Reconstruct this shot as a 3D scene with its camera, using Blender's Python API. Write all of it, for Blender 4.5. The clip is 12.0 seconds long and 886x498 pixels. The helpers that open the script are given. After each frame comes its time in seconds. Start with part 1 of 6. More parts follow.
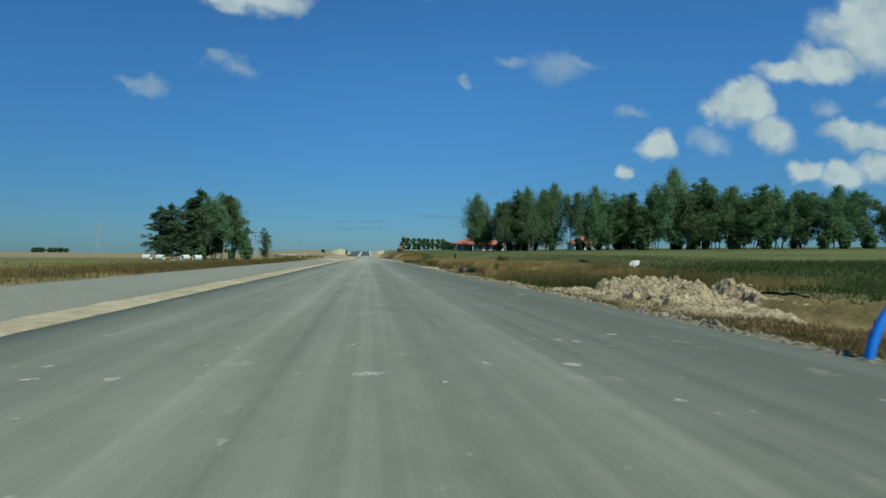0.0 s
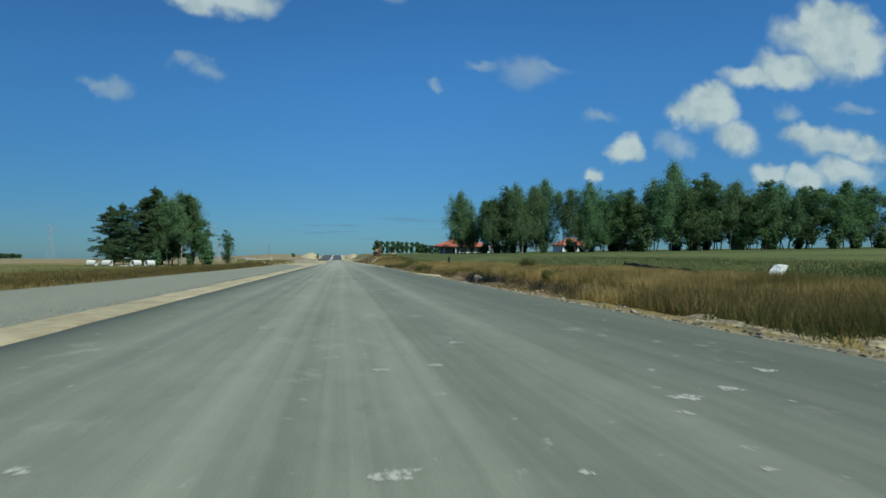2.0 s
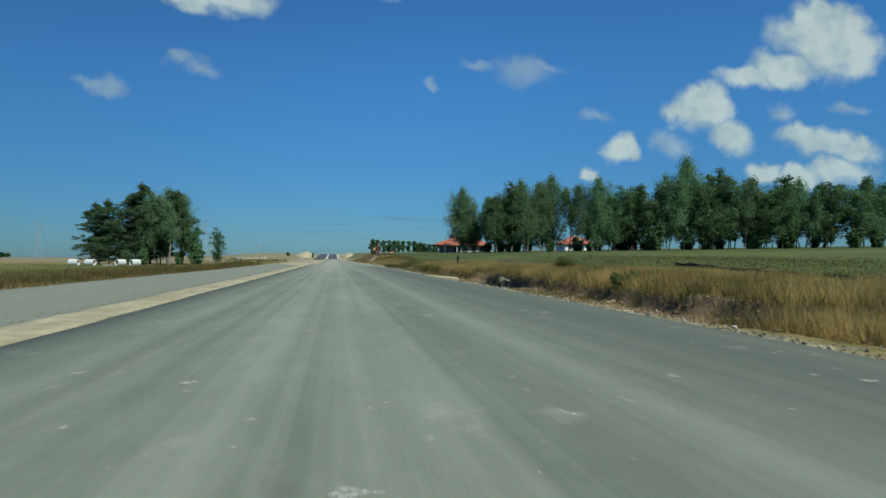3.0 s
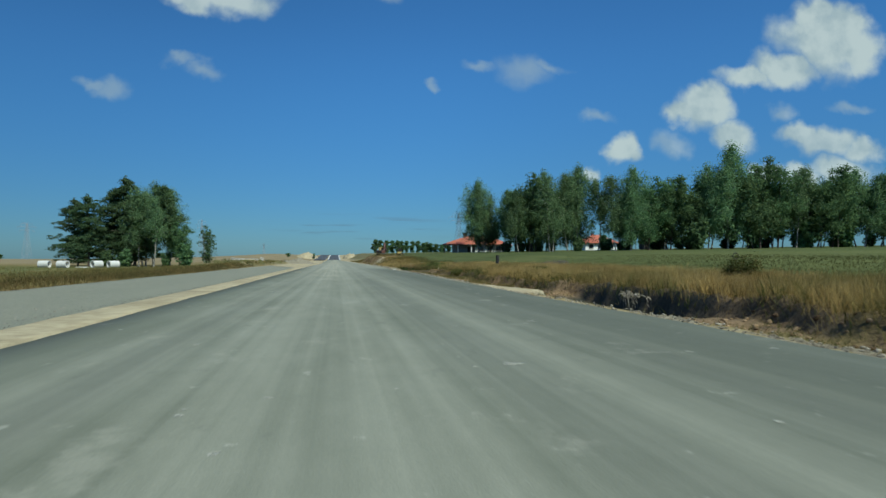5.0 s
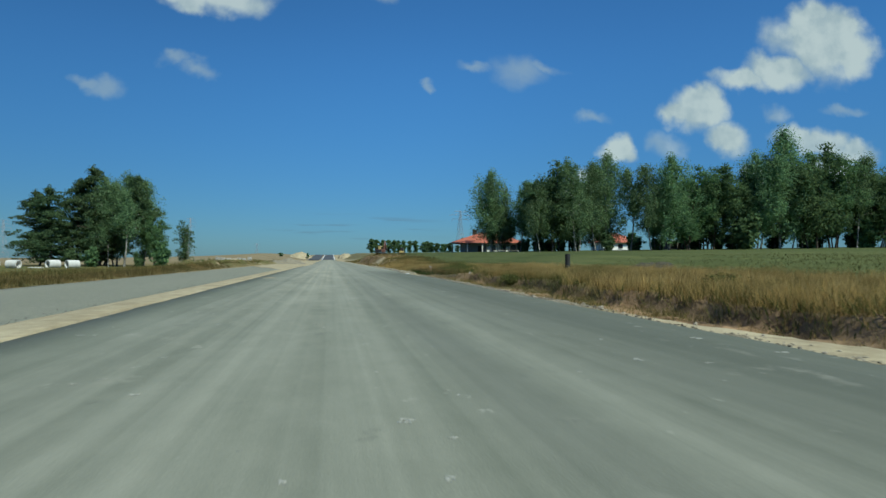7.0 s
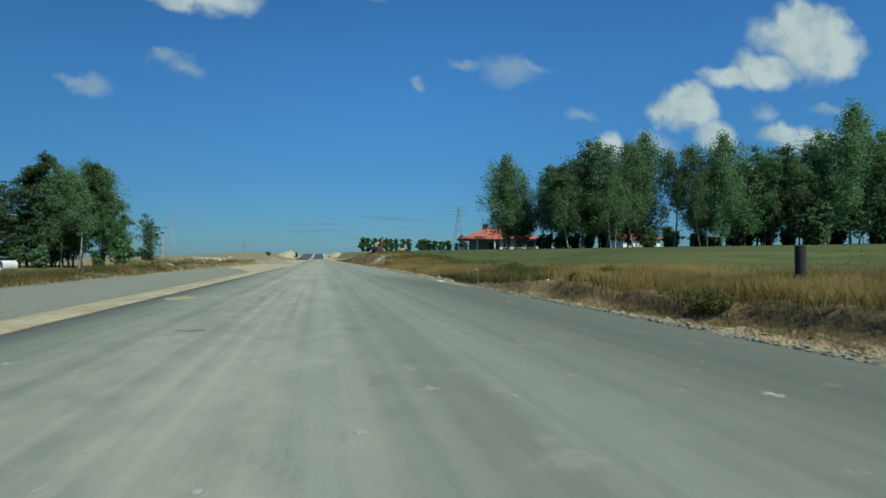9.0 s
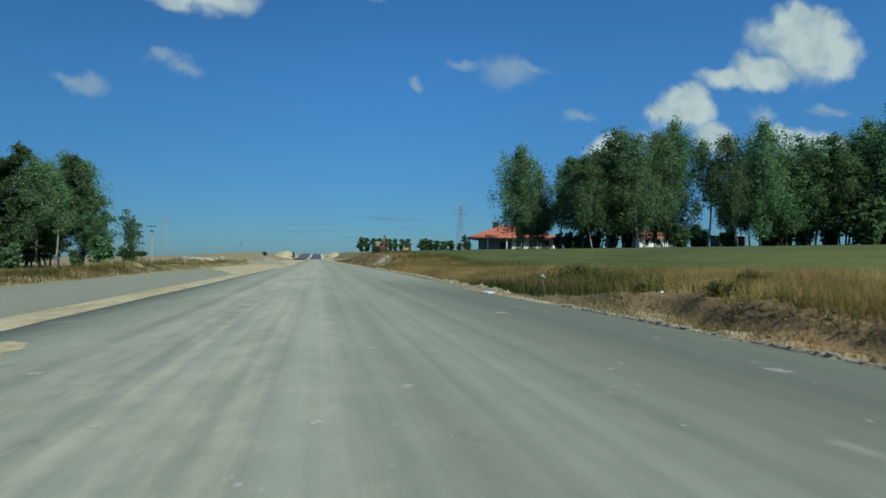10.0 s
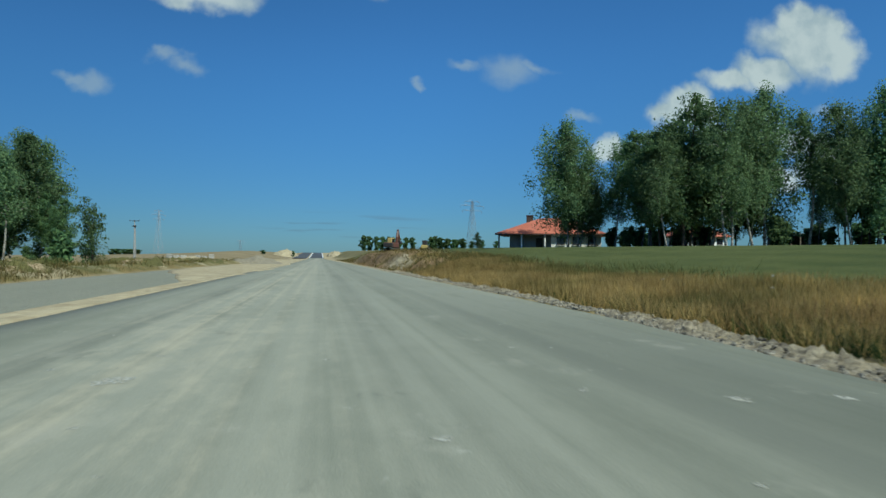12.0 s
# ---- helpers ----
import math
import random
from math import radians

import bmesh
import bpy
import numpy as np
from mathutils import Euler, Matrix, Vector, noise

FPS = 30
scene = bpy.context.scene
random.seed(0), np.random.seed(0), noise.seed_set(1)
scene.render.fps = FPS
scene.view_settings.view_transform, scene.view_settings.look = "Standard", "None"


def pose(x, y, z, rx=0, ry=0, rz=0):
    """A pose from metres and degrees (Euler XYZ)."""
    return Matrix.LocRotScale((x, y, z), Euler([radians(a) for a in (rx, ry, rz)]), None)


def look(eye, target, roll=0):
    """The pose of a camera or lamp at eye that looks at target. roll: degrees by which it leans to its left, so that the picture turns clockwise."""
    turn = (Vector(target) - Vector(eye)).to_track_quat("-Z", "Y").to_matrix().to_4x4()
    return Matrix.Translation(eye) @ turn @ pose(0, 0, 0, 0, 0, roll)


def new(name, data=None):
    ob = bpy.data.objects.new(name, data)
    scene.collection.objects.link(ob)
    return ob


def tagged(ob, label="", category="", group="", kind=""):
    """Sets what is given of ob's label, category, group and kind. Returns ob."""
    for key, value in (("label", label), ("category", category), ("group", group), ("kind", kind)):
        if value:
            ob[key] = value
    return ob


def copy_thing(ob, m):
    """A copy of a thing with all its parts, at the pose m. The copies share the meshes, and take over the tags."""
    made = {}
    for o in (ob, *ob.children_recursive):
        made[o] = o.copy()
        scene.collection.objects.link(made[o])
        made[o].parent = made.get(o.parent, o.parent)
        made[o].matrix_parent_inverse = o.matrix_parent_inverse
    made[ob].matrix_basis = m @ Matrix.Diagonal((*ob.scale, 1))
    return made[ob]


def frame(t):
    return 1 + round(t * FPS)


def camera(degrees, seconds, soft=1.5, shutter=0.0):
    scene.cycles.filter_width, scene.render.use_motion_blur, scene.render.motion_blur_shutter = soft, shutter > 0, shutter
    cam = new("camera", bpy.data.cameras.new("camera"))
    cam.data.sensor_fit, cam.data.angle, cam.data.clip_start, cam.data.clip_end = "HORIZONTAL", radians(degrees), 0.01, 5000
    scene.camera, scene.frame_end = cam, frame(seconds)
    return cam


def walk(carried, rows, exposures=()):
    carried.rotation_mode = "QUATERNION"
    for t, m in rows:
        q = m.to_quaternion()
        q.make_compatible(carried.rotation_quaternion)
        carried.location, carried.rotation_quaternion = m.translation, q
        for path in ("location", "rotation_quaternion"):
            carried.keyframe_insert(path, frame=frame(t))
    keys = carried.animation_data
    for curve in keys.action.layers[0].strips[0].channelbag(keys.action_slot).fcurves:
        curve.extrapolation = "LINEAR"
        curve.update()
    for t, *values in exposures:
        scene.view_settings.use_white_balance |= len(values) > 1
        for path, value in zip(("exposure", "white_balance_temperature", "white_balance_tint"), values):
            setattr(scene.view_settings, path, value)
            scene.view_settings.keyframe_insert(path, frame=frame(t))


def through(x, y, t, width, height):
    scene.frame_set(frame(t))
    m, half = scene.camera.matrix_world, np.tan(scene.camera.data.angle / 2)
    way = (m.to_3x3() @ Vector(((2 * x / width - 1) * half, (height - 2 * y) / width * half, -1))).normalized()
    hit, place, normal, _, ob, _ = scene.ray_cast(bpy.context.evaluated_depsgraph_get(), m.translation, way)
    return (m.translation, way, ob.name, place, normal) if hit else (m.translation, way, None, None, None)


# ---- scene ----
cam = camera(69.5, 12.0, soft=1.5, shutter=0.15)
EYE = 1.1
STOPS, KELVIN, TINT = 0.0, 6050, -5
# seconds, x, y, yaw to the left, pitch up, roll; the road runs along +y
ROWS = [
    (0.0, -0.513, 0.033, -6.74, 0.65, 0.75),
    (0.5, -0.683, 4.074, -6.04, 0.48, 0.95),
    (1.0, -0.826, 8.068, -8.21, 0.71, 0.73),
    (1.5, -0.944, 12.039, -9.17, 0.98, 0.54),
    (2.0, -1.038, 16.009, -9.26, 0.97, 0.34),
    (2.5, -1.109, 19.998, -9.46, 0.96, 0.31),
    (3.0, -1.160, 24.022, -9.66, 0.90, 0.37),
    (5.0, -1.180, 40.727, -9.52, 0.95, 0.25),
    (5.5, -1.148, 45.098, -9.54, 1.09, 0.32),
    (6.0, -1.104, 49.555, -9.62, 0.97, 0.27),
    (6.5, -1.051, 54.099, -9.92, 1.16, 0.38),
    (7.0, -0.990, 58.727, -9.97, 0.98, 0.44),
    (9.0, -0.704, 77.950, -10.82, 0.87, 0.24),
    (9.5, -0.631, 82.881, -10.82, 1.00, 0.32),
    (10.0, -0.563, 87.832, -11.01, 0.91, 0.36),
    (10.5, -0.499, 92.783, -10.95, 1.12, 0.39),
    (11.0, -0.444, 97.714, -10.96, 0.91, 0.53),
    (11.5, -0.398, 102.601, -11.01, 0.78, 0.48),
    (12.0, -0.364, 107.417, -10.92, 0.87, 0.64),
]


def eye_pose(x, y, yaw, pitch, roll):
    turn, up = radians(yaw), radians(pitch)
    ahead = Vector((-math.sin(turn) * math.cos(up), math.cos(turn) * math.cos(up), math.sin(up)))
    eye = Vector((x, y, EYE))
    return look(eye, eye + ahead * 10, roll)


walk(cam, [(t, eye_pose(x, y, yaw, pitch, roll)) for t, x, y, yaw, pitch, roll in ROWS], [(0.0, STOPS, KELVIN, TINT), (12.0, STOPS, KELVIN, TINT)])

# ---- sky, sun, exposure ----
SUN_TO = Vector((0.48, -0.82, 1.05)).normalized()
sun = new("sun", bpy.data.lights.new("sun", "SUN"))
sun.data.energy, sun.data.angle, sun.data.color = 5.0, radians(0.53), (1.0, 0.955, 0.85)
sun.matrix_world = look(SUN_TO * 100, (0, 0, 0))

world = bpy.data.worlds.new("sky")
scene.world = world
world.use_nodes = True


class Nodes:
    """A short way to write node trees."""

    def __init__(self, tree):
        self.tree = tree
        tree.nodes.clear()

    def put(self, kind, inputs=None, **props):
        node = self.tree.nodes.new(kind)
        for key, value in props.items():
            setattr(node, key, value)
        for key, value in (inputs or {}).items():
            self.set(node, key, value)
        return node

    def set(self, node, key, value):
        slot = node.inputs[key]
        if isinstance(value, bpy.types.NodeSocket):
            self.tree.links.new(value, slot)
        elif isinstance(value, bpy.types.Node):
            self.tree.links.new(value.outputs[0], slot)
        else:
            slot.default_value = value

    def math(self, op, a, b=0.0, clamp=False):
        return self.put("ShaderNodeMath", {0: a, 1: b}, operation=op, use_clamp=clamp).outputs[0]

    def vec(self, op, a, b=(0, 0, 0)):
        node = self.put("ShaderNodeVectorMath", {0: a, 1: b}, operation=op)
        return node.outputs["Value"] if op in ("LENGTH", "DISTANCE", "DOT_PRODUCT") else node.outputs[0]

    def ramp(self, fac, lo, hi, to_lo=0.0, to_hi=1.0, smooth=True):
        return self.put("ShaderNodeMapRange", {0: fac, 1: lo, 2: hi, 3: to_lo, 4: to_hi}, interpolation_type="SMOOTHSTEP" if smooth else "LINEAR").outputs[0]

    def mix(self, fac, a, b, blend="MIX"):
        node = self.put("ShaderNodeMix", data_type="RGBA", blend_type=blend)
        for slot, value in ((0, fac), (6, a), (7, b)):
            self.set(node, slot, (*value, 1) if isinstance(value, tuple) and len(value) == 3 else value)
        return node.outputs[2]

    def noise(self, vector, scale, detail=3.0, rough=0.55, warp=0.0):
        return self.put("ShaderNodeTexNoise", {"Vector": vector, "Scale": scale, "Detail": detail, "Roughness": rough, "Distortion": warp}).outputs[0]

    def scaled(self, vector, scale):
        return self.vec("MULTIPLY", vector, scale)


def build_sky():
    n = Nodes(world.node_tree)
    elevation = math.asin(SUN_TO.z)
    sky = n.put("ShaderNodeTexSky", sky_type="NISHITA", sun_disc=False, sun_elevation=elevation,
                sun_rotation=math.atan2(SUN_TO.x, SUN_TO.y), altitude=100.0, air_density=1.0, dust_density=0.35, ozone_density=4.0)
    way = n.put("ShaderNodeTexCoord").outputs["Generated"]
    parts = n.put("ShaderNodeSeparateXYZ", {0: way})
    ahead = n.math("MAXIMUM", parts.outputs[1], 0.05)
    across, above = n.math("DIVIDE", parts.outputs[0], ahead), n.math("DIVIDE", parts.outputs[2], ahead)
    flat = n.put("ShaderNodeCombineXYZ", {0: n.math("SUBTRACT", n.math("MULTIPLY", across, 0.985), 0.004), 1: above}).outputs[0]
    puff = n.noise(flat, 13.0, 5.0, 0.52)
    sunward = n.noise(n.vec("ADD", flat, (0.012, 0.016, 0.0)), 13.0, 5.0, 0.52)
    swirl = n.put("ShaderNodeTexNoise", {"Vector": flat, "Scale": 16.0, "Detail": 4.0, "Roughness": 0.52}).outputs["Color"]
    bent = n.vec("ADD", flat, n.scaled(n.vec("SUBTRACT", swirl, (0.5, 0.5, 0.5)), (0.075, 0.060, 0.0)))
    wide = n.noise(flat, 9.0, 3.0, 0.55)
    front = n.ramp(parts.outputs[1], 0.05, 0.2)

    def gathered(blobs):
        """The depth inside a group of ellipses: 1 at a centre, 0 on the rim, less outside."""
        depth = None
        for u, v, ru, rv in blobs:
            off = n.vec("LENGTH", n.scaled(n.vec("SUBTRACT", bent, (u, v, 0)), (1 / ru, 1 / rv, 0)))
            here = n.math("SUBTRACT", 1.0, off)
            depth = here if depth is None else n.math("MAXIMUM", depth, here)
        return depth

    # the tall heap of cumulus and the puffs at its foot
    heap = gathered([(0.840, 0.389, 0.105, 0.073), (0.826, 0.436, 0.062, 0.036), (0.905, 0.378, 0.058, 0.046), (0.882, 0.425, 0.058, 0.040), (0.756, 0.334, 0.085, 0.034),
                     (0.692, 0.315, 0.068, 0.024), (0.598, 0.260, 0.058, 0.044), (0.566, 0.249, 0.040, 0.028), (0.608, 0.282, 0.045, 0.028), (0.663, 0.214, 0.046, 0.032), (0.459, 0.188, 0.030, 0.027)])
    # the low bank, paler and flatter
    bank = gathered([(0.788, 0.223, 0.056, 0.026), (0.839, 0.207, 0.088, 0.033), (0.905, 0.197, 0.060, 0.026), (0.711, 0.159, 0.045, 0.025), (0.783, 0.150, 0.055, 0.026),
                     (0.867, 0.160, 0.085, 0.034), (0.408, 0.147, 0.022, 0.013), (-0.155, 0.390, 0.070, 0.034), (-0.212, 0.386, 0.050, 0.026)])
    # thin loose clouds
    thin = gathered([(0.412, 0.234, 0.048, 0.014), (0.551, 0.198, 0.042, 0.026), (0.296, 0.307, 0.066, 0.034), (0.335, 0.316, 0.046, 0.016), (0.218, 0.311, 0.040, 0.013), (0.146, 0.282, 0.016, 0.010),
                     (-0.326, 0.252, 0.038, 0.019), (-0.350, 0.257, 0.028, 0.011), (-0.204, 0.283, 0.038, 0.015), (-0.230, 0.292, 0.030, 0.012), (0.056, 0.418, 0.050, 0.018), (0.753, 0.260, 0.026, 0.020), (0.890, 0.276, 0.060, 0.014)])
    billow = n.math("MULTIPLY", n.math("SUBTRACT", puff, 0.5), 0.75)
    thick = n.math("ADD", heap, billow)
    cover = n.ramp(thick, -0.14, 0.52)
    cover = n.math("MAXIMUM", cover, n.math("MULTIPLY", n.ramp(n.math("ADD", bank, billow), -0.08, 0.55), 0.94))
    cover = n.math("MAXIMUM", cover, n.math("MULTIPLY", n.ramp(n.math("ADD", thin, billow), 0.05, 0.95), 0.52))
    cover = n.math("MULTIPLY", cover, front)
    # thin grey streaks low over the road's end
    streak = n.noise(n.scaled(flat, (7.0, 90.0, 1.0)), 1.0, 3.0, 0.5)
    low = n.math("MULTIPLY", n.ramp(above, 0.025, 0.04), n.ramp(above, 0.075, 0.055))
    mid = n.math("MULTIPLY", n.ramp(across, -0.12, -0.02), n.ramp(across, 0.20, 0.10))
    haze = n.math("MULTIPLY", n.math("MULTIPLY", n.ramp(streak, 0.52, 0.64), n.math("MULTIPLY", low, mid)), 0.45)
    # lit flanks and grey undersides
    relief = n.math("ADD", n.math("MULTIPLY", n.math("SUBTRACT", puff, sunward), 2.2), n.math("MULTIPLY", n.math("SUBTRACT", wide, 0.5), 0.9))
    inside = n.math("ADD", n.math("MAXIMUM", heap, bank), billow)
    lit = n.ramp(n.math("ADD", relief, n.math("MULTIPLY", n.math("MINIMUM", inside, 0.5), 0.35)), -0.28, 0.42)
    body = n.mix(lit, (4.6, 5.3, 5.6), (6.6, 7.0, 6.9))
    lowness = n.ramp(parts.outputs[2], 0.0, 0.32, 0.62, 1.0)
    tint = n.mix(n.ramp(parts.outputs[2], 0.0, 0.25), (0.54, 0.90, 1.34), (0.52, 0.90, 1.28))
    tone = n.mix(1.0, sky.outputs[0], tint, "MULTIPLY")
    tone = n.vec("SCALE", tone)
    n.set(tone.node, "Scale", lowness)
    # the deeper blue a quarter-turn from the sun
    deep = n.ramp(n.vec("DOT_PRODUCT", way, (-0.80, 0.50, 0.33)), 0.38, 0.98, 1.0, 0.72)
    tone = n.vec("SCALE", tone)
    n.set(tone.node, "Scale", deep)
    air = n.mix(haze, tone, (1.5, 2.25, 3.1))
    colour = n.mix(n.math("MULTIPLY", cover, 0.90), air, body)
    back = n.put("ShaderNodeBackground", {"Color": colour, "Strength": 0.085})
    n.tree.links.new(back.outputs[0], n.put("ShaderNodeOutputWorld").inputs[0])


build_sky()


# ---- materials ----
def material(name, build):
    m = bpy.data.materials.new(name)
    m.use_nodes = True
    n = Nodes(m.node_tree)
    place = n.put("ShaderNodeTexCoord").outputs["Object"]
    shader = build(n, place)
    n.tree.links.new(shader, n.put("ShaderNodeOutputMaterial").inputs[0])
    return m


def surface(n, colour, rough=0.8, metal=0.0, bump=None, strength=0.3, distance=0.02, gloss=0.5):
    inputs = {"Base Color": (*colour, 1) if isinstance(colour, tuple) and len(colour) == 3 else colour, "Roughness": rough, "Metallic": metal, "Specular IOR Level": gloss}
    if bump is not None:
        inputs["Normal"] = n.put("ShaderNodeBump", {"Strength": strength, "Distance": distance, "Height": bump}).outputs[0]
    return n.put("ShaderNodeBsdfPrincipled", inputs).outputs[0]


def plain(name, dark, light, scale=6.0, rough=0.7, metal=0.0, strength=0.25, distance=0.01):
    """A painted or raw surface with stains and fine grain."""

    def build(n, place):
        stain = n.noise(place, scale, 5.0, 0.6)
        grain = n.noise(place, scale * 14, 3.0, 0.6)
        both = n.math("ADD", n.math("MULTIPLY", stain, 0.65), n.math("MULTIPLY", grain, 0.35))
        colour = n.mix(n.ramp(both, 0.32, 0.68), dark, light)
        return surface(n, colour, n.ramp(stain, 0.2, 0.8, min(1.0, rough + 0.1), max(0.05, rough - 0.12)), metal, both, strength, distance)

    return material(name, build)


def asphalt_build(n, place):
    xyz = n.put("ShaderNodeSeparateXYZ", {0: place})
    x, y = xyz.outputs[0], xyz.outputs[1]

    def streaks(across, along, detail=3.0):
        return n.math("SUBTRACT", n.noise(n.scaled(place, (across, along, 1.0)), 1.0, detail, 0.6), 0.5)

    def patches(across, along, lo, hi, detail=5.0):
        return n.ramp(n.noise(n.scaled(place, (across, along, 1.0)), 1.0, detail, 0.66), lo, hi)

    def weighted(*pairs):
        total = None
        for value, weight in pairs:
            term = n.math("MULTIPLY", value, weight)
            total = term if total is None else n.math("ADD", total, term)
        return total

    blotch = n.math("SUBTRACT", n.noise(n.scaled(place, (0.6, 0.16, 1.0)), 1.0, 5.0, 0.62), 0.5)
    patch = n.math("SUBTRACT", n.noise(n.scaled(place, (2.6, 1.3, 1.0)), 1.0, 6.0, 0.68), 0.5)
    grain = n.noise(place, 55.0, 3.0, 0.7)
    stones = n.put("ShaderNodeTexVoronoi", {"Vector": place, "Scale": 75.0}).outputs["Distance"]
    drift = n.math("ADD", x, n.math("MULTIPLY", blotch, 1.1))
    # dust that wheels have drawn out into long streaks, cleared off the paver's seams, thinner towards both edges
    edge_fade = n.math("MULTIPLY", n.ramp(drift, 0.5, 3.9, 1.0, 0.0), n.ramp(drift, -5.0, -3.1))
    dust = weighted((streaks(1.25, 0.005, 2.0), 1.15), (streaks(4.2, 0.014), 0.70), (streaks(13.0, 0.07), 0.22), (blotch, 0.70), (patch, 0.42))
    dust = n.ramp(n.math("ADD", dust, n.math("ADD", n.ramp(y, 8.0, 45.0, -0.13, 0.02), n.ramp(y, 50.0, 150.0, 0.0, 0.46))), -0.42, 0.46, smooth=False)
    dust = n.math("MULTIPLY", dust, n.math("MAXIMUM", n.math("ADD", n.math("MULTIPLY", edge_fade, 0.80), 0.20), n.ramp(y, 98.0, 128.0, 0.0, 0.78)))
    # the base colour itself darkens towards the right edge
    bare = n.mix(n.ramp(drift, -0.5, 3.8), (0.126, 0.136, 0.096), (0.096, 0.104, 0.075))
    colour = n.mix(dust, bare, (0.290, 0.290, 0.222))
    for seam, width in ((-3.3, 0.24), (0.55, 0.34), (2.5, 0.20)):
        off = n.math("ABSOLUTE", n.math("SUBTRACT", n.math("ADD", x, n.math("MULTIPLY", blotch, 0.25)), seam))
        dark = n.math("MULTIPLY", n.ramp(off, width * 0.2, width * 2.0, 1.0, 0.0), n.ramp(streaks(0.4, 0.02), -0.12, 0.15, 0.1, 0.5))
        colour = n.mix(dark, colour, (0.128, 0.134, 0.104))
    # tracked-in sand along the wheel lines near the crossing
    wheel = n.ramp(n.math("ABSOLUTE", n.math("ADD", x, 1.9)), 0.2, 2.6, 1.0, 0.0)
    crossing = n.ramp(y, 55.0, 112.0)
    tracks = n.ramp(weighted((streaks(3.1, 0.010), 1.0), (streaks(11.0, 0.06), 0.25), (patch, 0.8), (blotch, 0.5)), -0.14, 0.36)
    sand = n.math("MULTIPLY", n.math("MULTIPLY", wheel, crossing), tracks)
    colour = n.mix(n.math("MULTIPLY", sand, 0.80), colour, (0.445, 0.405, 0.290))
    # washed-out lime and smears
    colour = n.mix(n.math("MULTIPLY", patches(0.9, 0.55, 0.60, 0.70), 0.34), colour, (0.37, 0.355, 0.28))
    colour = n.mix(n.math("MULTIPLY", patches(3.2, 2.2, 0.645, 0.70), 0.42), colour, (0.42, 0.41, 0.34))
    colour = n.mix(n.math("MULTIPLY", patches(1.6, 0.9, 0.62, 0.70), 0.25), colour, (0.085, 0.088, 0.072))
    colour = n.mix(n.ramp(grain, 0.35, 0.7, 0.16, 0.0), colour, (0.045, 0.045, 0.045))
    height = n.math("ADD", stones, grain)
    return surface(n, colour, n.ramp(blotch, -0.2, 0.2, 0.92, 0.8), 0.0, height, 0.35, 0.006, 0.3)


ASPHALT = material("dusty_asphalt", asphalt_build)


def fresh_build(n, place):
    lanes = n.noise(n.scaled(place, (0.8, 0.02, 1.0)), 1.0, 4.0, 0.6)
    grain = n.noise(place, 8.0, 4.0, 0.7)
    colour = n.mix(lanes, (0.040, 0.042, 0.046), (0.10, 0.105, 0.11))
    return surface(n, colour, 0.85, 0.0, grain, 0.2, 0.01, 0.3)


FRESH_ASPHALT = material("fresh_asphalt", fresh_build)


def gravel_build(n, place):
    stones = n.put("ShaderNodeTexVoronoi", {"Vector": place, "Scale": 16.0})
    big = n.noise(n.scaled(place, (0.5, 0.05, 1.0)), 1.0, 4.0, 0.6)
    small = n.noise(place, 30.0, 4.0, 0.65)
    blot = n.noise(place, 1.1, 4.0, 0.6)
    colour = n.mix(n.math("ADD", n.math("MULTIPLY", big, 0.6), n.math("MULTIPLY", blot, 0.4)), (0.186, 0.188, 0.138), (0.292, 0.287, 0.212))
    colour = n.mix(n.ramp(stones.outputs["Color"], 0.1, 0.9, 0.35, 0.0), colour, (0.10, 0.10, 0.095))
    colour = n.mix(n.ramp(small, 0.55, 0.75, 0.0, 0.5), colour, (0.42, 0.41, 0.37))
    height = n.math("ADD", n.math("SUBTRACT", 1.0, stones.outputs["Distance"]), small)
    return surface(n, colour, 0.95, 0.0, height, 0.8, 0.03, 0.2)


GRAVEL = material("grey_gravel", gravel_build)


def sand_colour(n, place):
    wide = n.noise(place, 0.45, 4.0, 0.6)
    mid = n.noise(place, 2.6, 5.0, 0.65)
    fine = n.noise(place, 26.0, 3.0, 0.7)
    colour = n.mix(n.ramp(n.math("ADD", n.math("MULTIPLY", wide, 0.5), n.math("MULTIPLY", mid, 0.5)), 0.35, 0.65), (0.286, 0.234, 0.142), (0.460, 0.390, 0.250))
    colour = n.mix(n.ramp(fine, 0.5, 0.8, 0.0, 0.4), colour, (0.22, 0.17, 0.10))
    return colour, n.math("ADD", n.math("MULTIPLY", mid, 1.2), fine)


def sand_build(n, place):
    colour, height = sand_colour(n, place)
    return surface(n, colour, 0.95, 0.0, height, 0.7, 0.04, 0.2)


SAND = material("pale_sand", sand_build)


def spoil_build(n, place):
    mid = n.noise(place, 1.5, 5.0, 0.65)
    fine = n.noise(place, 9.0, 5.0, 0.7)
    grit = n.noise(place, 45.0, 3.0, 0.7)
    colour = n.mix(n.ramp(n.math("ADD", n.math("MULTIPLY", mid, 0.5), n.math("MULTIPLY", fine, 0.5)), 0.38, 0.62), (0.15, 0.112, 0.062), (0.47, 0.385, 0.235))
    colour = n.mix(n.ramp(grit, 0.5, 0.75, 0.0, 0.40), colour, (0.48, 0.41, 0.29))
    return surface(n, colour, 0.97, 0.0, n.math("ADD", fine, n.math("MULTIPLY", grit, 0.4)), 0.9, 0.06, 0.15)


SPOIL = material("clayey_spoil", spoil_build)


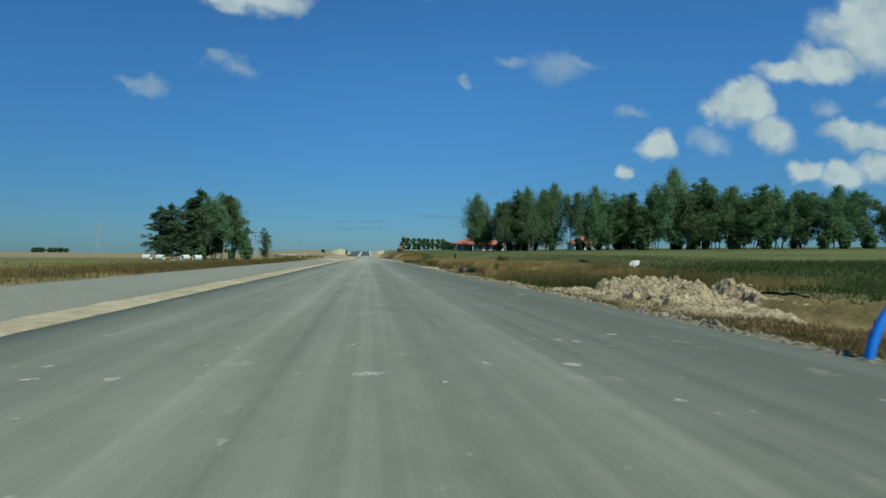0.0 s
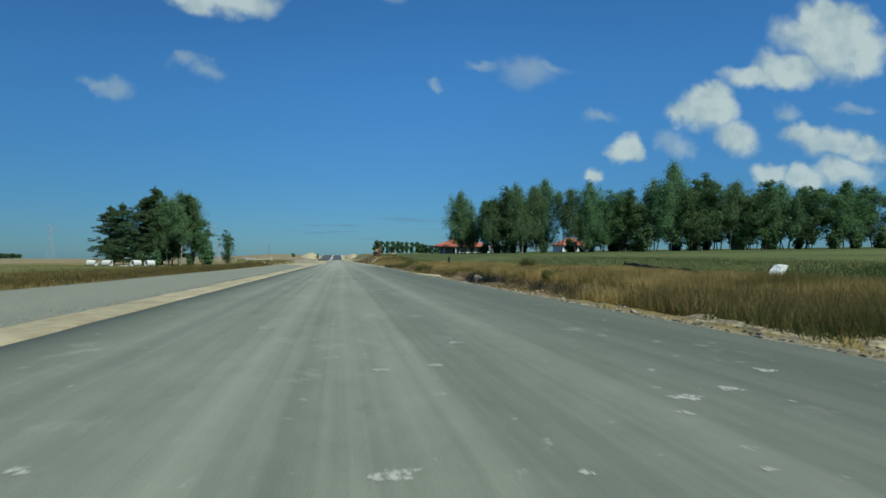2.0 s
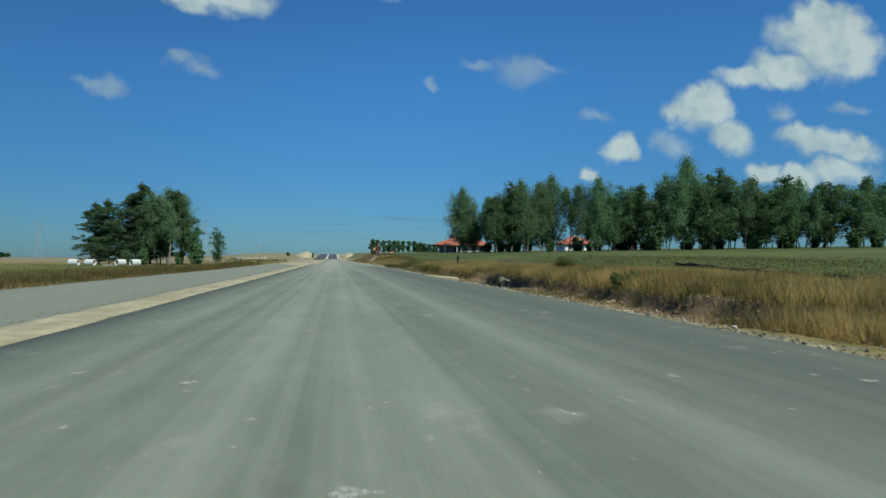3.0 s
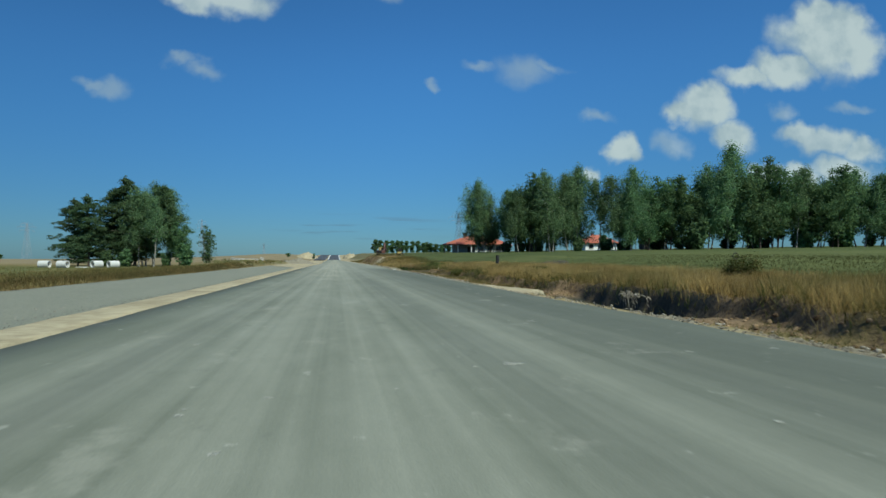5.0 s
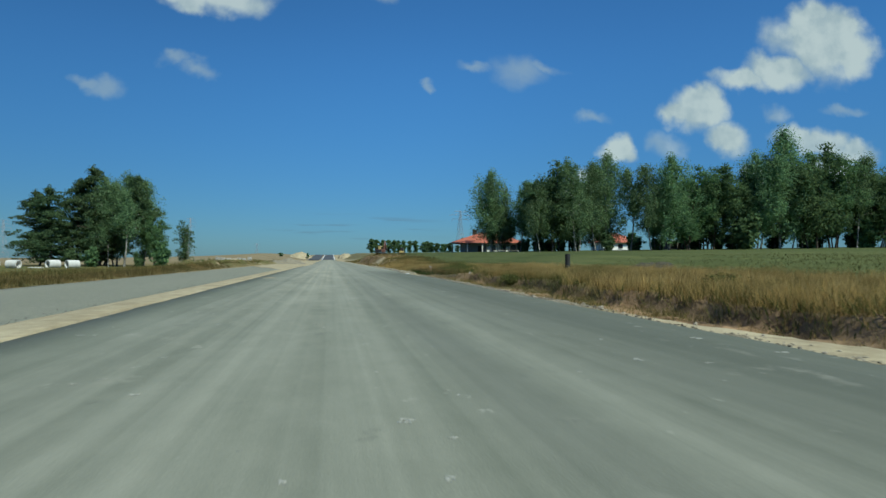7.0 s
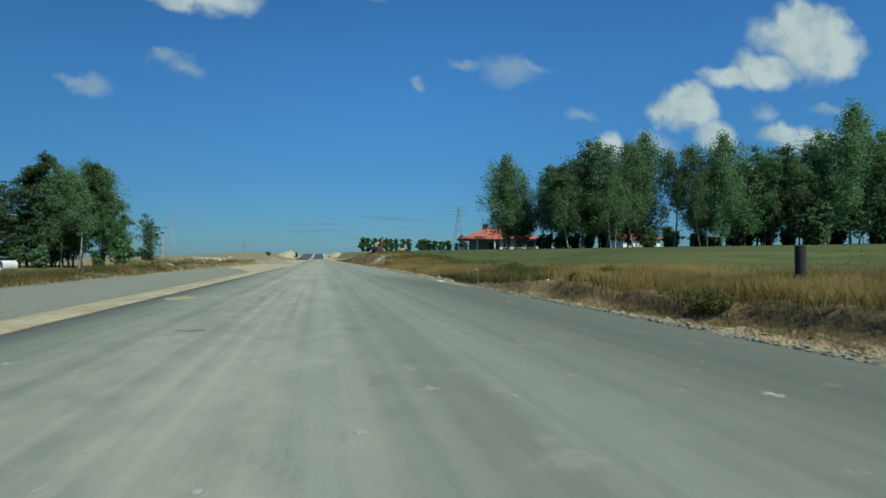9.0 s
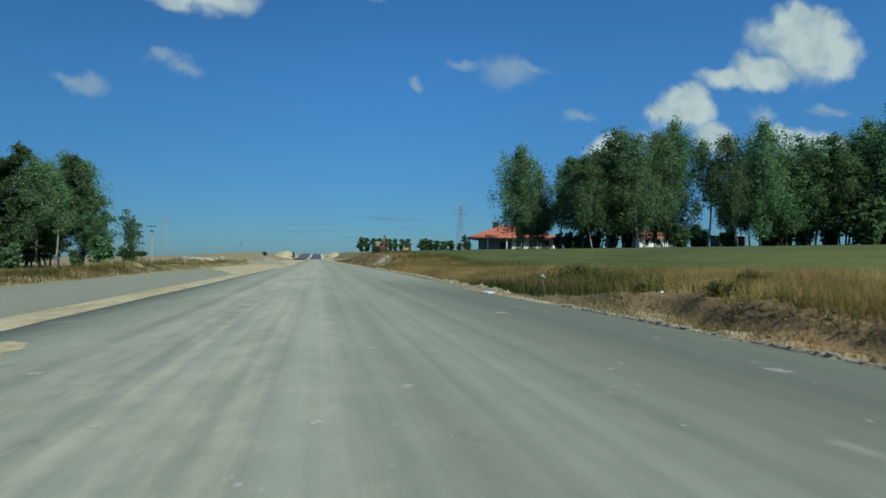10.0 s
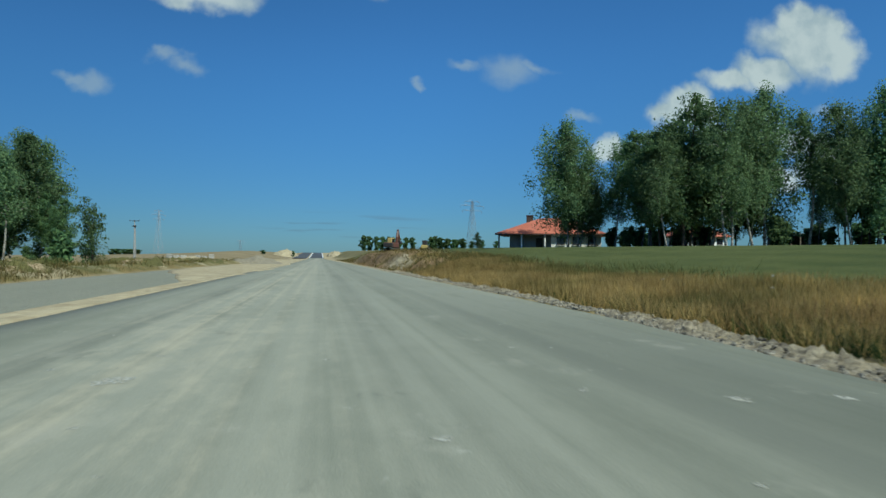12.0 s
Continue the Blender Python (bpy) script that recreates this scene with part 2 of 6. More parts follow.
def clod_build(n, place):
    own = n.put("ShaderNodeNewGeometry").outputs["Random Per Island"]
    fine = n.noise(place, 18.0, 4.0, 0.7)
    colour = n.mix(n.ramp(own, 0.05, 0.95), (0.115, 0.085, 0.048), (0.54, 0.45, 0.29))
    colour = n.mix(n.ramp(fine, 0.45, 0.75, 0.0, 0.5), colour, (0.20, 0.15, 0.09))
    return surface(n, colour, 0.97, 0.0, fine, 0.8, 0.03, 0.15)


CLOD = material("clay_clod", clod_build)


def bank_clod_build(n, place):
    own = n.put("ShaderNodeNewGeometry").outputs["Random Per Island"]
    fine = n.noise(place, 18.0, 4.0, 0.7)
    colour = n.mix(n.ramp(own, 0.05, 0.95), (0.090, 0.056, 0.030), (0.40, 0.275, 0.160))
    colour = n.mix(n.ramp(fine, 0.45, 0.75, 0.0, 0.5), colour, (0.15, 0.10, 0.06))
    return surface(n, colour, 0.97, 0.0, fine, 0.8, 0.03, 0.15)


BANK_CLOD = material("bank_clod", bank_clod_build)


def mound_build(n, place):
    patch = n.noise(place, 0.55, 4.0, 0.65)
    fine = n.noise(place, 8.0, 4.0, 0.7)
    colour = n.mix(n.ramp(fine, 0.35, 0.65), (0.18, 0.125, 0.066), (0.42, 0.33, 0.20))
    weeds = n.mix(n.ramp(fine, 0.35, 0.65), (0.060, 0.066, 0.022), (0.150, 0.130, 0.046))
    return surface(n, n.mix(n.ramp(patch, 0.36, 0.50), colour, weeds), 0.97, 0.0, fine, 0.9, 0.06, 0.15)


GROUND_SPOIL = material("scrubby_earth", mound_build)


def ground_build(n, place):
    def zone(name):
        return n.put("ShaderNodeAttribute", attribute_name=name).outputs["Fac"]

    wide = n.noise(place, 0.05, 5.0, 0.6)
    mid = n.noise(place, 0.6, 5.0, 0.65)
    fine = n.noise(place, 7.0, 4.0, 0.7)
    rows = n.noise(n.scaled(place, (0.9, 0.03, 1.0)), 1.0, 3.0, 0.6)
    blend = n.math("ADD", n.math("MULTIPLY", wide, 0.45), n.math("ADD", n.math("MULTIPLY", mid, 0.35), n.math("MULTIPLY", fine, 0.2)))
    # dry verge grass
    colour = n.mix(n.ramp(blend, 0.36, 0.64), (0.100, 0.088, 0.030), (0.255, 0.185, 0.072))
    # ripe corn far off
    gold = n.mix(n.ramp(blend, 0.35, 0.65), (0.180, 0.142, 0.078), (0.265, 0.212, 0.122))
    colour = n.mix(zone("gold"), colour, gold)
    green = n.mix(n.ramp(n.math("ADD", n.math("MULTIPLY", blend, 0.6), n.math("MULTIPLY", rows, 0.4)), 0.36, 0.64), (0.062, 0.078, 0.024), (0.134, 0.140, 0.048))
    colour = n.mix(zone("green"), colour, green)
    colour = n.mix(n.math("MULTIPLY", zone("lush"), 0.65), colour, n.mix(blend, (0.020, 0.034, 0.011), (0.055, 0.076, 0.025)))
    soil = n.mix(n.ramp(n.math("ADD", n.math("MULTIPLY", mid, 0.6), n.math("MULTIPLY", fine, 0.4)), 0.36, 0.62), (0.100, 0.062, 0.032), (0.37, 0.240, 0.128))
    colour = n.mix(zone("soil"), colour, soil)
    # near-black earth; the cut bank's shade is put into this colour too
    colour = n.mix(zone("earth_shade"), colour, n.mix(fine, (0.026, 0.026, 0.020), (0.085, 0.078, 0.056)))
    sand, height = sand_colour(n, place)
    colour = n.mix(zone("sand"), colour, sand)
    return surface(n, colour, 0.97, 0.0, n.math("ADD", fine, n.math("MULTIPLY", mid, 0.5)), 0.8, 0.06, 0.12)


GROUND = material("field_ground", ground_build)


def leaf_material(name, dark, light, dry=None, through=0.3, mottle=0.5, fresh=None):
    """Foliage or blades: every leaf takes its own shade."""

    def build(n, place):
        rand = n.put("ShaderNodeNewGeometry").outputs["Random Per Island"]
        own = n.put("ShaderNodeObjectInfo").outputs["Random"]
        patch = n.noise(place, 0.35, 3.0, 0.6)
        colour = n.mix(n.ramp(n.math("ADD", n.math("MULTIPLY", rand, 1 - mottle), n.math("MULTIPLY", patch, mottle)), 0.36, 0.64), dark, light)
        if fresh:
            tuft = n.math("ADD", n.math("MULTIPLY", n.noise(place, 0.22, 4.0, 0.65), 0.72), n.math("MULTIPLY", n.noise(place, 1.5, 3.0, 0.6), 0.28))
            colour = n.mix(n.ramp(tuft, 0.47, 0.61, 0.0, 0.70), colour, fresh)
        if dry:
            colour = n.mix(n.ramp(rand, 0.80, 0.97, 0.0, 0.8), colour, dry)
        colour = n.put("ShaderNodeHueSaturation", {"Hue": n.ramp(own, 0, 1, 0.476, 0.502), "Saturation": 1.0, "Value": n.ramp(own, 0, 1, 0.78, 1.14), "Color": colour}).outputs[0]
        top = surface(n, colour, 0.8, 0.0, None, gloss=0.10)
        under = n.put("ShaderNodeBsdfTranslucent", {"Color": colour}).outputs[0]
        return n.put("ShaderNodeMixShader", {0: through, 1: top, 2: under}).outputs[0]

    return material(name, build)


BIRCH_LEAF = leaf_material("birch_leaf", (0.100, 0.178, 0.084), (0.196, 0.300, 0.138), None, 0.52)
BROAD_LEAF = leaf_material("broad_leaf", (0.074, 0.144, 0.066), (0.154, 0.248, 0.100), None, 0.52)
PINE_LEAF = leaf_material("pine_needle", (0.046, 0.086, 0.040), (0.104, 0.156, 0.070), None, 0.5)
POPLAR_LEAF = leaf_material("poplar_leaf", (0.062, 0.110, 0.048), (0.126, 0.188, 0.082), None, 0.5)
WEED_LEAF = leaf_material("weed_leaf", (0.064, 0.088, 0.024), (0.150, 0.165, 0.050), (0.25, 0.19, 0.07), 0.4)
STRAW = leaf_material("straw_blade", (0.200, 0.138, 0.048), (0.56, 0.405, 0.155), (0.34, 0.265, 0.108), 0.5, 0.72, (0.098, 0.098, 0.030))
MEADOW = leaf_material("meadow_blade", (0.088, 0.084, 0.026), (0.210, 0.162, 0.058), (0.28, 0.21, 0.085), 0.45, 0.75, (0.095, 0.100, 0.030))
LUSH = leaf_material("lush_blade", (0.030, 0.050, 0.016), (0.064, 0.088, 0.030), None, 0.55)
CROP = leaf_material("crop_blade", (0.066, 0.086, 0.027), (0.126, 0.138, 0.047), (0.15, 0.145, 0.055), 0.6)


def bark_build(light, dark):
    def build(n, place):
        rings = n.noise(n.scaled(place, (2.0, 2.0, 9.0)), 1.6, 4.0, 0.65)
        wide = n.noise(place, 0.7, 3.0, 0.6)
        colour = n.mix(n.ramp(n.math("ADD", n.math("MULTIPLY", rings, 0.6), n.math("MULTIPLY", wide, 0.4)), 0.42, 0.56), dark, light)
        return surface(n, colour, 0.9, 0.0, rings, 0.6, 0.02, 0.2)

    return build


BIRCH_BARK = material("birch_bark", bark_build((0.40, 0.38, 0.34), (0.05, 0.045, 0.04)))
PALE_BARK = material("pale_bark", bark_build((0.40, 0.38, 0.32), (0.10, 0.09, 0.07)))
DARK_BARK = material("dark_bark", bark_build((0.12, 0.095, 0.07), (0.035, 0.028, 0.022)))
DRIED_MUD = plain("dried_mud", (0.13, 0.11, 0.075), (0.24, 0.21, 0.15), 9.0, 0.97, 0.0, 0.5, 0.02)
BROKEN_ASPHALT = plain("broken_asphalt", (0.040, 0.036, 0.028), (0.20, 0.175, 0.13), 6.0, 0.95, 0.0, 0.8, 0.03)
STONE = plain("rubble_stone", (0.19, 0.165, 0.12), (0.44, 0.39, 0.30), 4.0, 0.9, 0.0, 0.6, 0.02)
PALE_STONE = plain("pale_limestone", (0.50, 0.49, 0.45), (0.78, 0.77, 0.72), 2.5, 0.85, 0.0, 0.6, 0.03)
OLD_CONCRETE = plain("weathered_concrete", (0.22, 0.21, 0.18), (0.40, 0.385, 0.34), 1.8, 0.9)
CONCRETE = plain("pale_concrete", (0.42, 0.41, 0.37), (0.62, 0.60, 0.55), 1.6, 0.85)


def fleck_build(n, place):
    speck = n.noise(place, 22.0, 5.0, 0.75)
    shade = n.noise(place, 5.0, 3.0, 0.6)
    top = surface(n, n.mix(shade, (0.33, 0.325, 0.265), (0.50, 0.49, 0.42)), 0.95, 0.0, speck, 0.4, 0.01, 0.2)
    clear = n.put("ShaderNodeBsdfTransparent").outputs[0]
    return n.put("ShaderNodeMixShader", {0: n.ramp(speck, 0.36, 0.58, 0.0, 0.9), 1: clear, 2: top}).outputs[0]


DUST_FLECK = material("lime_fleck", fleck_build)
BLUE_PIPE = plain("blue_plastic", (0.012, 0.12, 0.48), (0.03, 0.19, 0.62), 8.0, 0.35, 0.0, 0.1)
BLACK_PLASTIC = plain("black_plastic", (0.010, 0.010, 0.009), (0.028, 0.028, 0.026), 7.0, 0.85, 0.0, 0.3)
PLASTER = plain("white_plaster", (0.70, 0.68, 0.63), (0.84, 0.82, 0.77), 0.8, 0.9)
# grey of the concrete pole; on the porch wall it stands for shade
SHADE_POLE_GREY = plain("shade_pole_grey", (0.24, 0.235, 0.22), (0.36, 0.35, 0.33), 0.8, 0.9)
CHIMNEY_BRICK = plain("chimney_brick", (0.035, 0.025, 0.022), (0.10, 0.06, 0.05), 7.0, 0.9)
WOOD = plain("weathered_wood", (0.12, 0.09, 0.06), (0.28, 0.22, 0.16), 5.0, 0.85)
DARK_WOOD = plain("dark_boards", (0.035, 0.030, 0.027), (0.085, 0.072, 0.06), 4.0, 0.85)
# galvanised steel, lightened and blued so the colour holds distance haze
HAZY_ZINC = plain("hazy_galvanised_steel", (0.22, 0.25, 0.28), (0.34, 0.38, 0.42), 3.0, 0.6, 0.2)
SHEET = plain("grey_sheet_metal", (0.34, 0.36, 0.38), (0.52, 0.54, 0.55), 1.2, 0.45, 0.4)
ORANGE_PAINT = plain("orange_paint", (0.075, 0.032, 0.022), (0.15, 0.062, 0.038), 2.5, 0.45)
YELLOW_PAINT = plain("yellow_paint", (0.38, 0.27, 0.08), (0.52, 0.40, 0.15), 2.5, 0.45)
STEEL = plain("dark_steel", (0.025, 0.024, 0.024), (0.075, 0.068, 0.062), 5.0, 0.6, 0.5)
WHITE_PAINT = plain("white_line_paint", (0.55, 0.55, 0.52), (0.78, 0.78, 0.75), 3.0, 0.7)
DARK_SOIL = plain("dark_soil", (0.030, 0.028, 0.018), (0.085, 0.072, 0.040), 5.0, 0.97, 0.0, 0.8, 0.05)
RIDGE_CLOD = plain("crumbled_edge", (0.085, 0.068, 0.042), (0.38, 0.325, 0.215), 7.0, 0.97, 0.0, 0.9, 0.05)
GRIT = plain("beige_grit", (0.155, 0.135, 0.092), (0.27, 0.235, 0.165), 3.0, 0.95, 0.0, 0.6, 0.04)
ROOT_WOOD = plain("bleached_root", (0.22, 0.18, 0.12), (0.46, 0.40, 0.30), 9.0, 0.9)
WHITE_PETAL = plain("white_petals", (0.42, 0.41, 0.34), (0.62, 0.61, 0.54), 30.0, 0.8)
GREY_CRUMB = plain("grey_crumbs", (0.085, 0.078, 0.060), (0.31, 0.285, 0.225), 5.0, 0.95, 0.0, 0.7, 0.03)
WHITE_TAPE = plain("white_tape", (0.66, 0.66, 0.64), (0.82, 0.82, 0.80), 8.0, 0.6)


def tile_build(n, place):
    courses = n.put("ShaderNodeTexWave", {"Vector": place, "Scale": 1.4, "Distortion": 0.6, "Detail": 2.0}, bands_direction="Z").outputs[0]
    stain = n.noise(place, 0.6, 4.0, 0.6)
    fine = n.noise(place, 6.0, 3.0, 0.6)
    colour = n.mix(n.ramp(n.math("ADD", n.math("MULTIPLY", stain, 0.5), n.math("MULTIPLY", fine, 0.5)), 0.35, 0.65), (0.33, 0.095, 0.055), (0.46, 0.155, 0.098))
    return surface(n, colour, 0.75, 0.0, courses, 0.5, 0.04, 0.3)


ROOF_TILE = material("red_roof_tile", tile_build)


def glass_build(n, place):
    stain = n.noise(place, 2.0, 3.0, 0.6)
    return surface(n, (0.02, 0.024, 0.03), n.ramp(stain, 0.3, 0.7, 0.04, 0.12), 0.0, None, gloss=0.6)


PANE = material("window_pane", glass_build)


# ---- helpers for meshes ----
def part(name, bm, mat, parent=None, label="", smooth=False):
    """Links a bmesh as one mesh object, under a thing or part if given."""
    data = bpy.data.meshes.new(name)
    bmesh.ops.recalc_face_normals(bm, faces=bm.faces)
    bm.to_mesh(data)
    bm.free()
    data.materials.append(mat)
    if smooth:
        data.shade_smooth()
    ob = new(name, data)
    if parent:
        ob.parent = parent
    if label:
        tagged(ob, label)
    return ob


def raw(name, verts, faces, mat, parent=None, smooth=False):
    """A mesh from computed arrays: verts (n, 3) and faces (m, 3 or 4)."""
    verts, faces = np.asarray(verts, dtype=np.float32), np.asarray(faces, dtype=np.int32)
    data = bpy.data.meshes.new(name)
    data.vertices.add(len(verts))
    data.vertices.foreach_set("co", verts.ravel())
    side = faces.shape[1]
    data.loops.add(faces.size)
    data.loops.foreach_set("vertex_index", faces.ravel())
    data.polygons.add(len(faces))
    data.polygons.foreach_set("loop_start", np.arange(0, faces.size, side, dtype=np.int32))
    data.update(calc_edges=True)
    data.materials.append(mat)
    if smooth:
        data.shade_smooth()
    ob = new(name, data)
    if parent:
        ob.parent = parent
    return ob


def empty(name, m, label, category, group=""):
    ob = new(name)
    ob.matrix_world = m
    return tagged(ob, label, category, group)


def box(bm, centre, size, bevel=0.0, turn=None):
    m = Matrix.Translation(centre) @ (turn or Matrix()) @ Matrix.Diagonal((*size, 1))
    made = bmesh.ops.create_cube(bm, size=1.0, matrix=m)
    if bevel:
        edges = list({e for v in made["verts"] for e in v.link_edges})
        bmesh.ops.bevel(bm, geom=edges, offset=bevel, segments=1, affect="EDGES")
    return bm


def rod(bm, a, b, r0, r1=None, sides=8):
    a, b = Vector(a), Vector(b)
    turn = (b - a).to_track_quat("Z", "Y").to_matrix().to_4x4()
    m = Matrix.Translation((a + b) / 2) @ turn
    bmesh.ops.create_cone(bm, cap_ends=True, segments=sides, radius1=r0, radius2=r0 if r1 is None else r1, depth=(b - a).length, matrix=m)
    return bm


def tube_arrays(points, radii, sides):
    """Verts and quads of a tapering tube along points."""
    points, radii = np.asarray(points, float), np.asarray(radii, float)
    ahead = np.gradient(points, axis=0)
    ahead /= np.linalg.norm(ahead, axis=1, keepdims=True) + 1e-9
    ref = np.where(np.abs(ahead[:, 2:3]) > 0.9, [[1.0, 0, 0]], [[0, 0, 1.0]])
    u = np.cross(ahead, ref)
    u /= np.linalg.norm(u, axis=1, keepdims=True) + 1e-9
    v = np.cross(ahead, u)
    a = np.linspace(0, 2 * np.pi, sides, endpoint=False)
    ring = points[:, None] + radii[:, None, None] * (np.cos(a)[None, :, None] * u[:, None] + np.sin(a)[None, :, None] * v[:, None])
    i, j = np.meshgrid(np.arange(len(points) - 1), np.arange(sides), indexing="ij")
    k = (j + 1) % sides
    quads = np.stack([i * sides + j, i * sides + k, (i + 1) * sides + k, (i + 1) * sides + j], -1).reshape(-1, 4)
    return ring.reshape(-1, 3), quads


def gather(pieces):
    verts, faces, start = [], [], 0
    for v, f in pieces:
        verts.append(v)
        faces.append(f + start)
        start += len(v)
    return np.concatenate(verts), np.concatenate(faces)


def step01(a, b, x):
    t = np.clip((x - a) / (b - a), 0, 1)
    return t * t * (3 - 2 * t)


def hashed(ix, iy, seed):
    h = (ix.astype(np.int64) * 374761393 + iy.astype(np.int64) * 668265263 + seed * 982451653) & 0x7FFFFFFF
    h = (h ^ (h >> 13)) * 1274126177 & 0x7FFFFFFF
    return ((h ^ (h >> 16)) & 0xFFFF) / 65535.0


def soft_noise(x, y, seed=0, octaves=3):
    """Value noise from 0 to 1 on arrays."""
    total, weight, amp = 0.0, 0.0, 1.0
    x, y = np.asarray(x, float), np.asarray(y, float)
    for o in range(octaves):
        ix, iy = np.floor(x), np.floor(y)
        fx, fy = x - ix, y - iy
        fx, fy = fx * fx * (3 - 2 * fx), fy * fy * (3 - 2 * fy)
        a, b = hashed(ix, iy, seed + o), hashed(ix + 1, iy, seed + o)
        c, d = hashed(ix, iy + 1, seed + o), hashed(ix + 1, iy + 1, seed + o)
        total = total + amp * ((a * (1 - fx) + b * fx) * (1 - fy) + (c * (1 - fx) + d * fx) * fy)
        weight += amp
        amp *= 0.5
        x, y = x * 2.03 + 11.3, y * 2.03 + 5.7
    return total / weight


# ---- the lie of the land ----
ROAD = 5.15  # half the carriageway's width


def bend(y):
    """How far the road has swung to the side at y."""
    return -2.7 * step01(180, 580, np.asarray(y, float))


def road_z(y):
    y = np.asarray(y, float)
    return 6.4 * step01(470, 880, y) - 0.03 * np.maximum(y - 870, 0)


def sand_pad(x, y):
    """Flat tongues of sand beside the carriageway, 0 to 1."""
    wob = (soft_noise(x * 0.9, y * 0.9, 41) - 0.5) * 0.6
    reach = np.interp(y, [60.5, 62.5, 64.5, 66.5, 70.0, 73.0], [4.8, 5.5, 6.7, 6.3, 5.7, 5.0])
    a = step01(0.5, -0.3, x + wob - reach) * step01(60.5, 62.0, y) * step01(73.0, 71.5, y)
    b = step01(5.9, 5.4, x + wob) * step01(102.5, 104, y) * step01(107.2, 105.8, y)
    c = step01(5.7, 5.3, x + wob) * step01(112.0, 113.5, y) * step01(120, 116, y)
    return np.maximum(np.maximum(a, b), c) * (x > 0)


def bank_line(x, y):
    """Metres across the verge, with the wavering of the cut bank and the detour round the spoil heap."""
    shift = 4.2 * step01(31, 24, y) * step01(7.5, 11, x)
    wave = soft_noise(y * 0.25, x * 0 + 3.0, 5) - 0.5 + 0.35 * (soft_noise(y * 1.1, x * 0 + 7.0, 6) - 0.5)
    pit = step01(51, 55, y) * step01(70, 66.5, y)
    pit = np.maximum(pit, 0.8 * step01(85, 86.5, y) * step01(92, 90.5, y))
    return x - shift + (wave * (1 - pit) - 0.35 * pit) * 1.5 * step01(6, 8, x)


def ground_z(x, y):
    y = np.asarray(y, float)
    x = np.asarray(x, float) - bend(y)
    rough = soft_noise(x * 0.8, y * 0.8, 3)
    lumps = soft_noise(x * 2.1, y * 2.1, 9)
    # towards the green field; a ditch with a cut bank on one stretch
    e = bank_line(x, y)
    ditch = np.interp(e, [4.9, 5.2, 5.5, 6.6, 8.4, 8.6, 8.9, 9.4, 12.0, 17.0, 20.0], [-0.06, 0.0, -0.10, -0.36, -0.40, -0.30, 0.10, 0.18, 0.20, 0.04, 0.0])
    level = np.interp(e, [4.9, 5.4, 6.2, 8.0, 10.0, 12.0, 17.0, 20.0], [-0.06, 0.03, -0.06, -0.04, 0.06, 0.14, 0.04, 0.0])
    cut = np.maximum(step01(31.5, 36, y) * step01(109, 104, y), step01(26, 22, y))
    hollow = 0.30 * step01(6.2, 7.2, x) * step01(8.7, 8.5, e) * step01(55, 59, y) * step01(68, 65, y)
    verge = ditch * cut + level * (1 - cut) - hollow
    verge = verge + (1 - step01(13, 18, e)) * step01(5.6, 7.0, x) * ((rough - 0.5) * 0.30 + (lumps - 0.5) * 0.17 + (soft_noise(x * 4.5, y * 4.5, 19) - 0.5) * 0.07)
    crumbs = step01(4.98, 5.25, x) * step01(6.0, 5.6, x) * (soft_noise(x * 5, y * 3, 15) - 0.35) * 0.10
    verge = verge + crumbs - 0.34 * step01(34, 26, y) * step01(8, 12, x)
    pad = sand_pad(x, y)
    verge = verge * (1 - pad) + pad * (-0.03 + (lumps - 0.5) * 0.06)
    rise = 0.0125 * np.clip(y, 0, 200) + 0.0085 * np.clip(y - 200, 0, 440) - 0.02 * np.maximum(y - 700, 0)
    g = step01(10, 26, e)
    shoulder = 1.2 * step01(6.0, 8.8, e) * step01(132, 162, y) * step01(280, 220, y) * (1 + 0.6 * step01(160, 188, y))
    right = verge + road_z(y) * (1 - g) + np.maximum(g * rise, shoulder) + 0.022 * np.clip(x - 10, 0, 260)
    # towards the corn field
    hill = step01(250, 660, y) * 10.0 / (1 + (np.minimum(x, 0) / 75) ** 2) - 0.02 * np.maximum(y - 720, 0)
    low = -0.55 * step01(-13, -24, x) - 0.35 * step01(150, 200, y) * step01(280, 230, y) * step01(-15, -26, x)
    bank = 0.34 * np.exp(-(((x + 16.2) / 1.3) ** 2)) * (0.35 + step01(95, 140, y)) + 1.25 * np.exp(-(((x + 21.0) / 4.5) ** 2)) * step01(130, 155, y) * step01(250, 220, y) * (0.3 + rough) * soft_noise(x * 0.2, y * 0.12, 45)
    left_bed = np.interp(x, [-15.2, -14.3, -7.6, -6.4, -5.3], [-0.16, -0.30, -0.30, -0.06, -0.06])
    left = left_bed + np.where(x < -14.3, low + bank + (rough - 0.5) * 0.3 * step01(-14.4, -16.5, x), 0)
    k = step01(-14, -60, x)
    left = left + road_z(y) * (1 - k) + k * hill
    z = np.where(x > 0, right, left)
    under = (x > -ROAD - 0.02) & (x < 4.86)
    return np.where(under, road_z(y) - 0.10, z)


def height(x, y):
    return float(ground_z(np.array([x]), np.array([y]))[0])


def spaced(*runs):
    """Coordinates in runs of (start, end, step)."""
    out = []
    for a, b, d in runs:
        out.extend(np.arange(a, b, d))
    return np.array(sorted(set(np.round(out, 3))))


